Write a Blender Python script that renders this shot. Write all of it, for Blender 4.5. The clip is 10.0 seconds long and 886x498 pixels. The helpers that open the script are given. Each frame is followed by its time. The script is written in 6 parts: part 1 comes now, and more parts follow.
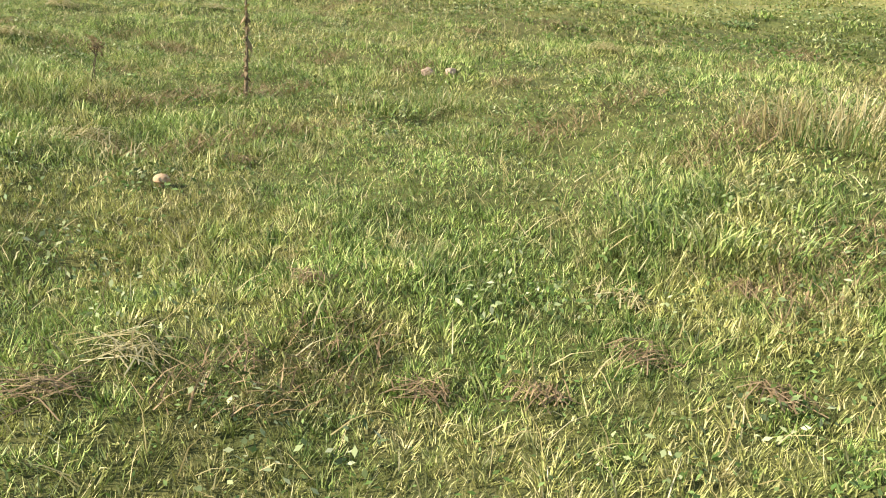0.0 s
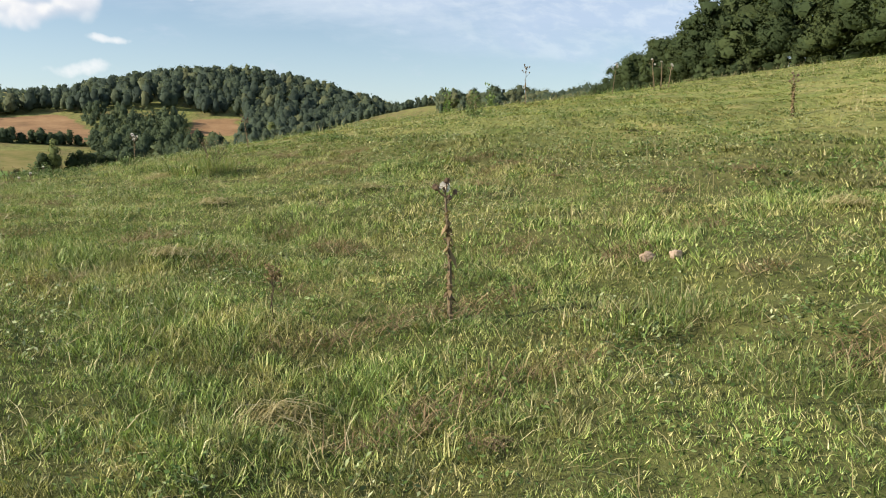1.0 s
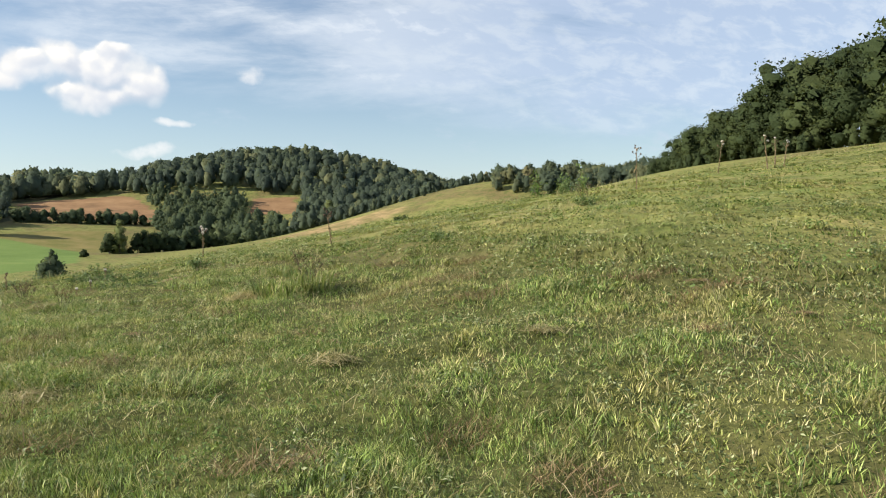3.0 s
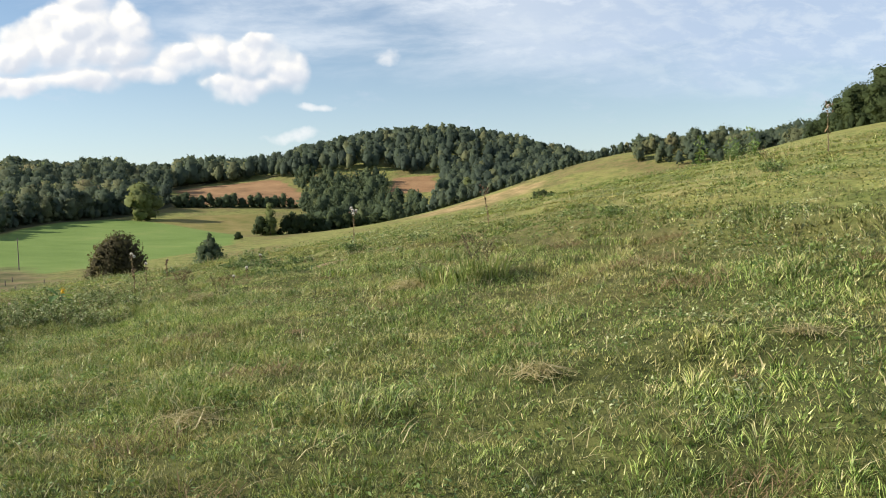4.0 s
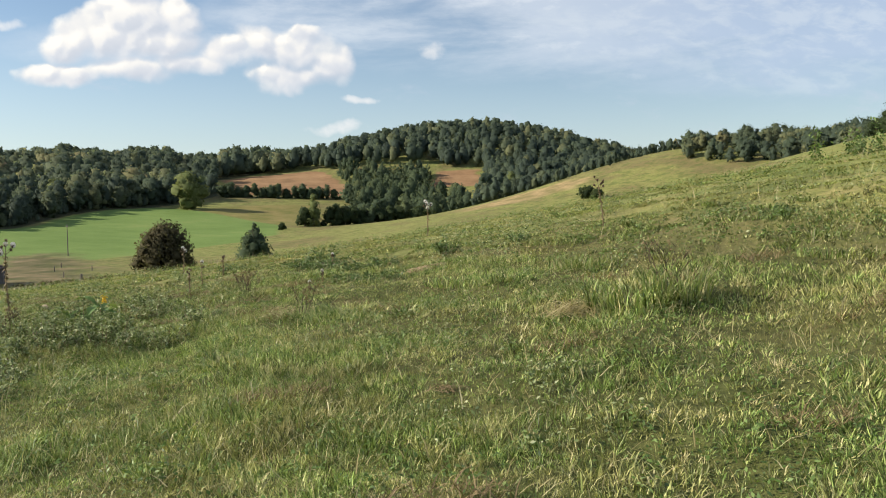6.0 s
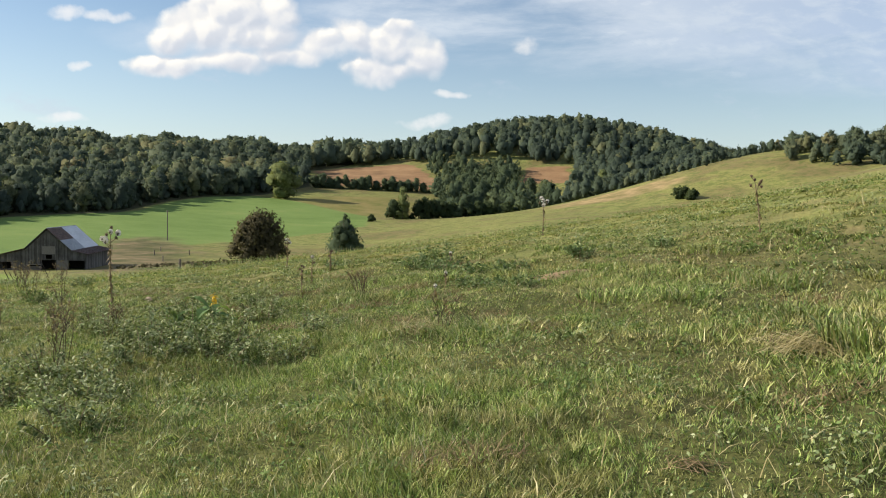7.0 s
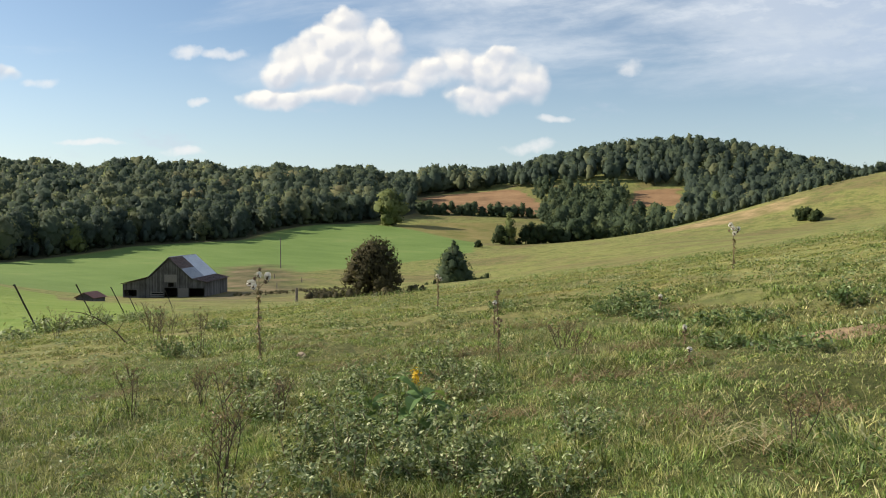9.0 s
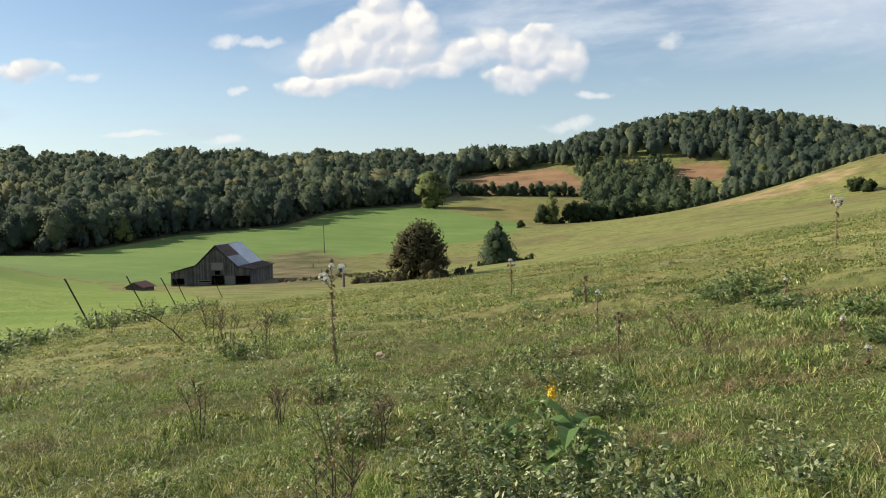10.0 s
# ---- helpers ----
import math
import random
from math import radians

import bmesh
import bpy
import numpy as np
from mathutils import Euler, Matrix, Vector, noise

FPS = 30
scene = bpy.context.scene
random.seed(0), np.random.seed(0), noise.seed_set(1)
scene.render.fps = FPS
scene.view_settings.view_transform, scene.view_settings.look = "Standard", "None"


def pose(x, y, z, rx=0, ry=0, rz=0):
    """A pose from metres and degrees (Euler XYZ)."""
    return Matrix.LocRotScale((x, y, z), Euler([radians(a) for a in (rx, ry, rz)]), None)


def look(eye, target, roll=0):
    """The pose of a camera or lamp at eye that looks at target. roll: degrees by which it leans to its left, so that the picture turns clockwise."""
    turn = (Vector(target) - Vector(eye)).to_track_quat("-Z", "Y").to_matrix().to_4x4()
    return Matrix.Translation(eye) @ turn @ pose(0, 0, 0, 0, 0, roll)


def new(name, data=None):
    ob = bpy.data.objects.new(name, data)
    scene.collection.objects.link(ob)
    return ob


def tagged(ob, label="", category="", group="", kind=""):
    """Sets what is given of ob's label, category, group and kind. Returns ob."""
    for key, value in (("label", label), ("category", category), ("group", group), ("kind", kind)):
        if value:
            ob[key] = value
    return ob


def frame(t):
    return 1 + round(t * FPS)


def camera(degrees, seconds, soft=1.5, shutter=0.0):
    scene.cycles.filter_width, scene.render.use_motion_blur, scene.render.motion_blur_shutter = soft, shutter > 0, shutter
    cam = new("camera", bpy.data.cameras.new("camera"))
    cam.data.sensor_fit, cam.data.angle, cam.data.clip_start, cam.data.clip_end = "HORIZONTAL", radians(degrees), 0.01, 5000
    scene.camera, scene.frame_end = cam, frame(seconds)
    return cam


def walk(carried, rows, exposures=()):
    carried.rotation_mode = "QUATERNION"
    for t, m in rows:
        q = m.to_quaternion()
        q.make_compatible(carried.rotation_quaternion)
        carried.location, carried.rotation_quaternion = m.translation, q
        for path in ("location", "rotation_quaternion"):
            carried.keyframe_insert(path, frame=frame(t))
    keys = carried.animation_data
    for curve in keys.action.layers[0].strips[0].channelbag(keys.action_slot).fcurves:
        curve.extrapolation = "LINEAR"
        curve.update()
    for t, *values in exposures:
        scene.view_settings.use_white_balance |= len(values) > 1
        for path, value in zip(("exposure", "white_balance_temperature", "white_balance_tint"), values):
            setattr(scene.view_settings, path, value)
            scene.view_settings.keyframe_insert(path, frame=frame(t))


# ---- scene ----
cam = camera(56.16, 10.0, soft=1.0)
PATH = [
    (0.0, pose(-0.000, 0.000, 1.500, 75.33, -5.94, 1.50)),
    (0.5, pose(-0.357, 0.537, 1.657, 80.08, -2.62, 4.04)),
    (1.0, pose(-0.735, 1.117, 1.798, 83.77, -0.34, 8.74)),
    (1.5, pose(-1.126, 1.679, 1.937, 86.81, -0.31, 7.72)),
    (2.0, pose(-1.461, 2.286, 2.079, 90.01, -0.89, 4.68)),
    (2.5, pose(-1.832, 2.814, 2.175, 90.42, 0.15, 5.30)),
    (3.0, pose(-2.190, 3.388, 2.229, 88.90, 0.36, 12.45)),
    (3.2, pose(-2.342, 3.600, 2.249, 88.32, 0.92, 15.50)),
    (4.3, pose(-3.213, 4.693, 2.263, 87.21, 2.21, 23.28)),
    (4.5, pose(-3.426, 4.903, 2.265, 87.06, 2.41, 23.91)),
    (5.0, pose(-3.886, 5.349, 2.309, 86.47, 2.44, 22.68)),
    (5.2, pose(-4.084, 5.560, 2.310, 86.22, 2.17, 22.58)),
    (6.3, pose(-5.023, 6.402, 2.299, 87.58, 0.41, 26.80)),
    (6.5, pose(-5.250, 6.587, 2.316, 87.66, 0.17, 28.44)),
    (7.0, pose(-5.815, 6.984, 2.320, 86.74, -0.75, 30.80)),
    (7.5, pose(-6.339, 7.282, 2.348, 87.57, -1.32, 35.02)),
    (8.0, pose(-6.904, 7.617, 2.376, 88.96, -0.31, 39.68)),
    (8.5, pose(-7.416, 7.906, 2.386, 89.10, -0.18, 38.90)),
    (9.0, pose(-7.948, 8.177, 2.400, 88.44, -0.01, 37.96)),
    (9.5, pose(-8.498, 8.420, 2.411, 87.83, 0.23, 38.08)),
    (10.0, pose(-9.045, 8.723, 2.406, 87.21, 1.56, 40.75)),
]
walk(cam, PATH, exposures=[(0.0, 1.32), (0.5, 1.10), (1.0, 0.79), (1.5, 0.67), (2.0, 0.6), (2.5, 0.72), (3.0, 0.78), (4.5, 0.76), (6.5, 0.65), (7.5, 0.69), (8.5, 0.61), (9.5, 0.64), (10.0, 0.63)])

# ---- world, sun ----
SUN_AZ, SUN_EL = 112.0, 29.0   # degrees, from +y towards -x; above the horizon
sun_dir = Vector((-math.sin(radians(SUN_AZ)) * math.cos(radians(SUN_EL)),
                  math.cos(radians(SUN_AZ)) * math.cos(radians(SUN_EL)), math.sin(radians(SUN_EL))))
sun = new("sun", bpy.data.lights.new("sun", "SUN"))
sun.data.energy, sun.data.angle, sun.data.color = 5.0, radians(0.55), (1.0, 0.91, 0.76)
sun.matrix_world = look((0, 0, 60), Vector((0, 0, 60)) - sun_dir)


class Nodes:
    """A short way to write node trees."""

    def __init__(self, tree):
        self.tree = tree
        tree.nodes.clear()

    def add(self, kind, **props):
        n = self.tree.nodes.new(kind)
        for k, v in props.items():
            setattr(n, k, v)
        return n

    def put(self, socket, value):
        if isinstance(value, bpy.types.NodeSocket):
            self.tree.links.new(value, socket)
        elif isinstance(value, (tuple, list)) and len(value) == 3 and socket.type == "RGBA":
            socket.default_value = (*value, 1)
        else:
            socket.default_value = value

    def math(self, op, a, b=0.0, c=0.0, clamp=False):
        n = self.add("ShaderNodeMath", operation=op, use_clamp=clamp)
        for s, v in zip(n.inputs, (a, b, c)):
            self.put(s, v)
        return n.outputs[0]

    def vec(self, op, a, b=(0, 0, 0)):
        n = self.add("ShaderNodeVectorMath", operation=op)
        self.put(n.inputs[0], a)
        self.put(n.inputs[1], b)
        return n.outputs["Value"] if op in ("DOT_PRODUCT", "LENGTH") else n.outputs[0]

    def noise(self, vector, scale, detail=4.0, rough=0.55, warp=0.0):
        n = self.add("ShaderNodeTexNoise")
        self.put(n.inputs["Vector"], vector)
        self.put(n.inputs["Scale"], scale)
        self.put(n.inputs["Detail"], detail)
        self.put(n.inputs["Roughness"], rough)
        self.put(n.inputs["Distortion"], warp)
        return n.outputs["Fac"]

    def step(self, value, lo, hi, a=0.0, b=1.0):
        n = self.add("ShaderNodeMapRange", interpolation_type="SMOOTHSTEP")
        for s, v in zip(n.inputs, (value, lo, hi, a, b)):
            self.put(s, v)
        return n.outputs[0]

    def mix(self, fac, a, b, blend="MIX"):
        n = self.add("ShaderNodeMix", data_type="RGBA", blend_type=blend)
        self.put(n.inputs["Factor"], fac)
        self.put(n.inputs[6], a)
        self.put(n.inputs[7], b)
        return n.outputs[2]

    def ramp(self, fac, stops):
        n = self.add("ShaderNodeValToRGB")
        els = n.color_ramp.elements
        while len(els) < len(stops):
            els.new(0.5)
        for e, (pos, col) in zip(els, stops):
            e.position, e.color = pos, (*col, 1)
        self.put(n.inputs[0], fac)
        return n.outputs[0]


world = bpy.data.worlds.new("sky")
scene.world = world
world.use_nodes = True
w = Nodes(world.node_tree)
sky = w.add("ShaderNodeTexSky", sky_type="NISHITA", sun_disc=False)
sky.sun_elevation, sky.sun_rotation = radians(SUN_EL), radians(-SUN_AZ)
sky.air_density, sky.dust_density, sky.ozone_density = 1.0, 0.5, 2.0
way = w.vec("NORMALIZE", w.add("ShaderNodeTexCoord").outputs["Generated"])
# cloud plane: u to the right and v up, seen towards azimuth 38
VIEW = radians(38.0)
ahead = w.math("MAXIMUM", w.vec("DOT_PRODUCT", way, (-math.sin(VIEW), math.cos(VIEW), 0)), 0.04)
cu = w.math("DIVIDE", w.vec("DOT_PRODUCT", way, (math.cos(VIEW), math.sin(VIEW), 0)), ahead)
cv = w.math("DIVIDE", w.vec("DOT_PRODUCT", way, (0, 0, 1)), ahead)
uv = w.add("ShaderNodeCombineXYZ")
w.put(uv.inputs[0], cu)
w.put(uv.inputs[1], cv)
uv = uv.outputs[0]
warp = w.add("ShaderNodeTexNoise")
w.put(warp.inputs["Vector"], uv)
warp.inputs["Scale"].default_value, warp.inputs["Detail"].default_value = 22.0, 4.0
uv2 = w.vec("ADD", uv, w.vec("MULTIPLY", w.vec("SUBTRACT", warp.outputs["Color"], (0.5, 0.5, 0.5)), (0.036, 0.026, 0)))
sep = w.add("ShaderNodeSeparateXYZ")
w.put(sep.inputs[0], uv2)
wu, wv = sep.outputs[0], sep.outputs[1]
puff = w.noise(uv, 12.0, 5.0, 0.52, 0.2)
lump = w.noise(uv, 30.0, 4.0, 0.55)


def billow(vector, scale):
    """Round cauliflower bulges, 0 in the clefts to 1 on the tops."""
    n = w.add("ShaderNodeTexVoronoi", feature="SMOOTH_F1")
    w.put(n.inputs["Vector"], vector)
    n.inputs["Scale"].default_value, n.inputs["Smoothness"].default_value = scale, 0.6
    return w.math("SUBTRACT", 1.0, w.math("MULTIPLY", n.outputs["Distance"], 1.15), clamp=True)


def bulges(vector):
    return w.math("ADD", w.math("MULTIPLY", billow(vector, 24.0), 0.62), w.math("MULTIPLY", billow(vector, 58.0), 0.38))


# cumulus heaps, and single small puffs: centre u, v, half width, half height
HEAPS = [(-0.150, 0.195, 0.060, 0.028), (-0.120, 0.220, 0.050, 0.030), (-0.118, 0.243, 0.026, 0.018), (-0.075, 0.222, 0.028, 0.028), (-0.190, 0.185, 0.030, 0.018), (-0.095, 0.190, 0.060, 0.020),
         (-0.200, 0.155, 0.052, 0.013), (-0.125, 0.160, 0.060, 0.014), (-0.060, 0.170, 0.048, 0.015), (-0.020, 0.184, 0.038, 0.019), (0.020, 0.195, 0.032, 0.022), (0.060, 0.188, 0.050, 0.028),
         (0.072, 0.205, 0.026, 0.014), (0.098, 0.172, 0.030, 0.026), (0.055, 0.155, 0.048, 0.018), (-0.555, 0.182, 0.045, 0.014)]
PUFFS = [(0.222, 0.188, 0.022, 0.011), (0.133, 0.129, 0.024, 0.007), (0.106, 0.095, 0.038, 0.009), (-0.309, 0.206, 0.024, 0.010), (-0.258, 0.205, 0.028, 0.007), (-0.476, 0.172, 0.028, 0.009),
         (-0.297, 0.149, 0.012, 0.006), (-0.312, 0.088, 0.034, 0.007), (-0.425, 0.100, 0.055, 0.005)]


def ellipses(spots):
    """The field of a group of ellipses, 1 in their middles, and the same moved down and away from the sun."""
    field = field_under = None
    for hu, hv, ha, hb in spots:
        du = w.math("DIVIDE", w.math("SUBTRACT", wu, hu), ha)
        dv = w.math("DIVIDE", w.math("SUBTRACT", wv, hv), hb)
        one = w.math("SUBTRACT", 1.0, w.math("ADD", w.math("MULTIPLY", du, du), w.math("MULTIPLY", dv, dv)))
        one_under = w.math("SUBTRACT", one, w.math("ADD", w.math("MULTIPLY", dv, 0.75), w.math("MULTIPLY", du, -0.3)))
        field = one if field is None else w.math("SMOOTH_MAX", field, one, 0.35)
        field_under = one_under if field_under is None else w.math("SMOOTH_MAX", field_under, one_under, 0.35)
    return field, field_under


heap, under = ellipses(HEAPS)
small = ellipses(PUFFS)[0]
shape = heap
swell = bulges(uv2)
heap = w.math("ADD", heap, w.math("ADD", w.math("MULTIPLY", w.math("SUBTRACT", puff, 0.5), 1.4), 0.30))
heap = w.math("ADD", heap, w.math("MULTIPLY", w.math("SUBTRACT", lump, 0.5), 0.6))
heap = w.math("ADD", heap, w.math("MULTIPLY", w.math("SUBTRACT", swell, 0.55), 1.1))
side = w.step(w.math("SUBTRACT", shape, under), -0.45, 0.45)
# crisp on the lit side, frayed and soft beneath
heap_mask = w.math("MULTIPLY", w.step(heap, w.math("SUBTRACT", w.math("MULTIPLY", side, 0.25), 0.3), w.math("SUBTRACT", 1.1, w.math("MULTIPLY", side, 0.45))), 0.97)
small = w.math("ADD", w.math("ADD", small, w.math("MULTIPLY", w.math("SUBTRACT", lump, 0.5), 2.6)), w.math("MULTIPLY", w.math("SUBTRACT", puff, 0.5), 1.2))
small_mask = w.step(small, -0.1, 1.3, 0.0, 0.75)
# thin high veil in streaks
flat = w.add("ShaderNodeCombineXYZ")
w.put(flat.inputs[0], w.math("MULTIPLY", cu, 2.0))
w.put(flat.inputs[1], w.math("ADD", w.math("MULTIPLY", cv, 9.0), w.math("MULTIPLY", cu, -0.7)))
streak = w.noise(flat.outputs[0], 1.6, 8.0, 0.60, 0.25)
curds = w.noise(w.vec("MULTIPLY", uv, (1.0, 2.6, 1.0)), 16.0, 5.0, 0.6, 0.3)
veil = w.math("MULTIPLY", w.step(w.math("ADD", streak, w.math("MULTIPLY", cu, 0.42)), 0.38, 0.74),
              w.step(w.math("ADD", cv, w.math("ADD", w.math("MULTIPLY", cu, 0.04), w.math("MULTIPLY", w.math("SUBTRACT", streak, 0.5), 0.16))), 0.14, 0.25))
# lit from the upper left
relief = w.math("ADD", w.math("SUBTRACT", swell, bulges(w.vec("ADD", uv2, (-0.005, 0.006, 0)))),
                w.math("MULTIPLY", w.math("SUBTRACT", puff, w.noise(w.vec("ADD", uv, (-0.012, 0.014, 0)), 12.0, 5.0, 0.52, 0.2)), 0.9))
lit = w.math("ADD", w.math("MULTIPLY", side, 0.62), w.math("MULTIPLY", w.step(relief, -0.16, 0.16), 0.5), clamp=True)
cloud_col = w.ramp(lit, [(0.0, (0.58, 0.62, 0.69)), (0.4, (0.70, 0.72, 0.76)), (0.75, (0.86, 0.845, 0.82)), (1.0, (0.97, 0.94, 0.88))])
cloud_col = w.mix(1.0, cloud_col, (9.0, 9.0, 9.0), "MULTIPLY")
# broad thin sheets of cloud: centre u, v, half width, half height, strength
sheet = None
for su, sv, sa, sb, st in ((0.30, 0.275, 0.40, 0.050, 0.9), (0.10, 0.225, 0.16, 0.036, 0.7), (0.42, 0.215, 0.26, 0.030, 0.8), (-0.10, 0.185, 0.16, 0.024, 0.6), (0.62, 0.17, 0.22, 0.020, 0.5)):
    du = w.math("DIVIDE", w.math("SUBTRACT", wu, su), sa)
    dv = w.math("DIVIDE", w.math("SUBTRACT", wv, sv), sb)
    one = w.math("MULTIPLY", w.step(w.math("ADD", w.math("MULTIPLY", du, du), w.math("MULTIPLY", dv, dv)), 0.1, 1.5, 1.0, 0.0), st)
    sheet = one if sheet is None else w.math("MAXIMUM", sheet, one)
thin = w.math("MULTIPLY", w.step(streak, 0.34, 0.60, 0.25, 1.0), w.step(curds, 0.30, 0.62, 0.6, 1.0))
veil = w.math("MAXIMUM", w.math("MULTIPLY", veil, 0.75), w.math("MULTIPLY", sheet, thin))
veil_col = w.mix(w.step(cu, 0.15, 0.75), (6.8, 7.2, 7.7), (4.7, 5.5, 6.9))
veil_col = w.mix(w.step(curds, 0.42, 0.66, 0.0, 0.5), veil_col, (7.6, 7.9, 8.1))
# pale air above the horizon
low = w.math("MULTIPLY", w.step(cv, 0.0, 0.26, 1.0, 0.0), 0.34)
sky_col = w.mix(low, sky.outputs[0], (6.3, 7.3, 7.9))
sky_col = w.mix(w.math("MULTIPLY", veil, 0.85), sky_col, veil_col)
# a few small grey flakes low in the sky
flake = w.math("MULTIPLY", w.step(w.noise(w.vec("MULTIPLY", uv, (1.0, 2.4, 1.0)), 7.0, 5.0, 0.6, 0.2), 0.56, 0.72, 0.0, 0.4), w.step(w.math("ABSOLUTE", w.math("SUBTRACT", cv, 0.125)), 0.02, 0.06, 1.0, 0.0))
sky_col = w.mix(flake, sky_col, (5.2, 5.6, 6.6))
sky_col = w.mix(small_mask, sky_col, (7.9, 7.8, 7.7))
sky_col = w.mix(heap_mask, sky_col, cloud_col)
back = w.add("ShaderNodeBackground")
w.put(back.inputs[0], sky_col)
back.inputs[1].default_value = 0.078
w.put(w.add("ShaderNodeOutputWorld").inputs[0], back.outputs[0])

# ---- terrain ----
# Heights of the land on rings round a point, every 13 degrees of azimuth and every 0.47 of the logarithm of the distance.
HX, HY = 4.0, -8.0
RINGS = [
    [1.6, 1.4, 1.23, 1.05, 0.7, 0.08, 0.05, 0.28, 0.34, 0.3],
    [3.04, 2.54, 1.97, 1.46, 1.19, 0.45, 1.61, 0.77, 0.07, -0.47],
    [4.41, 3.81, 2.98, 1.88, 1.91, 1.44, 1.16, 0.24, -0.29, -1.02],
    [5.65, 5.28, 5.05, 3.43, 3.72, 2.09, 0.69, 1.21, -0.67, -0.93],
    [7.12, 6.53, 7.43, 6.33, 3.75, 1.65, 0.56, -1.85, -0.96, 1.46],
    [10.06, 8.33, 7.97, 4.82, 2.95, -0.99, -5.15, -3.24, -1.33, 7.5],
    [15.26, 16.59, 14.2, 8.7, 4.53, -0.63, -3.89, -7.67, -9.25, 15.75],
    [19.12, 31.27, 20.42, 22.84, 3.75, -5.82, -16.18, -14.09, -15.93, 19.84],
    [10.42, 27.68, 18.95, 10.63, -5.3, 4.08, -11.52, -5.31, -12.26, -26.58],
    [-1.41, 19.46, 17.02, -15.7, -66.26, -70.08, 16.32, -2.05, 13.9, 34.77],
    [9.61, 22.89, -17.08, 63.91, 17.72, 67.34, 43.48, 15.75, 0.2, 27.37],
]
RINGS = np.array(RINGS)
# single knolls: x, y, half width, height
KNOLLS = [(-45, 386, 50, 23.4), (-97, 377, 50, 14.4), (-147, 360, 50, 5.9), (-201, 334, 50, 0.1),
          (-40, 507, 65, 12.1), (-109, 497, 65, 29.2), (-176, 478, 65, 9.4), (-240, 449, 65, 11.9),
          (-306, 407, 65, -1.5), (-365, 355, 65, -0.8), (-429, 273, 65, 7.7), (-121, 668, 95, 15.4),
          (-234, 638, 95, 49.9), (-340, 588, 95, 16.1), (-436, 521, 95, 0.5), (-533, 420, 95, 17.1),
          (-607, 302, 95, 13.0)]


# rise of the far crest along its length: azimuth seen from the pasture, metres
CREST = [(11, 0), (16, 1.5), (19, 3), (22, 3), (25, 1.5), (30.6, 1.5), (32, -2), (34, -4), (36, -5.5), (39.5, -6), (41.4, -0.5), (43, 4), (45, 4),
         (48, 1.5), (52.5, 1.5), (54.3, 6), (57.2, 8), (59.3, 5.5), (61.3, 1.5), (64.6, 5.5), (67.7, 8), (74, 5)]


def spline(q, n):
    q = np.clip(q, 0, n - 1 - 1e-6)
    i = np.floor(q).astype(int)
    f = q - i
    ws = ((1 - f) ** 3 / 6, (3 * f ** 3 - 6 * f ** 2 + 4) / 6, (-3 * f ** 3 + 3 * f ** 2 + 3 * f + 1) / 6, f ** 3 / 6)
    return [(np.clip(i + k - 1, 0, n - 1), ws[k]) for k in range(4)]


PATCHES = np.random.default_rng(3).uniform(0, 1, (4, 256, 256))


def uneven(x, y, cell, layer):
    """Smooth random values 0 to 1 over the plan, cell metres wide."""
    u, v = np.asarray(x) / cell + 57.3, np.asarray(y) / cell + 31.7
    i, j = np.floor(u).astype(int), np.floor(v).astype(int)
    f, g = u - i, v - j
    f, g = f * f * (3 - 2 * f), g * g * (3 - 2 * g)
    p = PATCHES[layer]
    at = lambda a, b: p[a % 256, b % 256]
    return at(i, j) * (1 - f) * (1 - g) + at(i + 1, j) * f * (1 - g) + at(i, j + 1) * (1 - f) * g + at(i + 1, j + 1) * f * g


def land(x, y):
    """Height of the land at x, y (arrays or numbers)."""
    x, y = np.asarray(x, float), np.asarray(y, float)
    dx, dy = x - HX, y - HY
    az = np.degrees(np.arctan2(-dx, dy))
    dist = np.maximum(np.hypot(dx, dy), 0.3)
    rows, cols = spline((np.log(dist) - 2.1) / 0.47, 11), spline((az + 40) / 13, 10)
    z = sum(rw * cw * RINGS[ri, ci] for ri, rw in rows for ci, cw in cols)
    z = z + sum(kh * np.exp(-((x - kx) ** 2 + (y - ky) ** 2) / (2 * kr * kr)) for kx, ky, kr, kh in KNOLLS)
    out = np.hypot(x + 7, y - 8)
    z = z + np.interp(np.degrees(np.arctan2(-(x + 7), y - 8)), [c[0] for c in CREST], [c[1] for c in CREST]) * np.exp(-((out - 665) / 85) ** 2)
    mean = sum(rw * RINGS.mean(1)[ri] for ri, rw in rows)
    s = np.clip((np.abs(az - 18) - 75) / 80, 0, 1)
    z = z + (mean - z) * s * s * (3 - 2 * s)
    far = np.clip((dist - 850) / 1500, 0, 1)
    z = z * (1 - far) + 10 * far
    # hummocks of the pasture
    near = np.clip(1 - dist / 90, 0, 1)
    z = z + near * (0.025 * np.sin(x * 2.1 + 1.3 * np.sin(y * 1.7)) * np.sin(y * 2.4 + np.sin(x * 1.1))
                    + 0.03 * np.sin(x * 0.9 + y * 0.5) * np.sin(y * 0.8 - x * 0.3))
    close = np.clip(1.6 - np.hypot(x + 5, y - 9) / 16, 0, 1)
    z = z + close * (0.12 * (uneven(x, y, 0.8, 1) - 0.5) + 0.06 * (uneven(x, y, 0.36, 3) - 0.5))
    return z


def zat(x, y):
    return float(land(x, y))


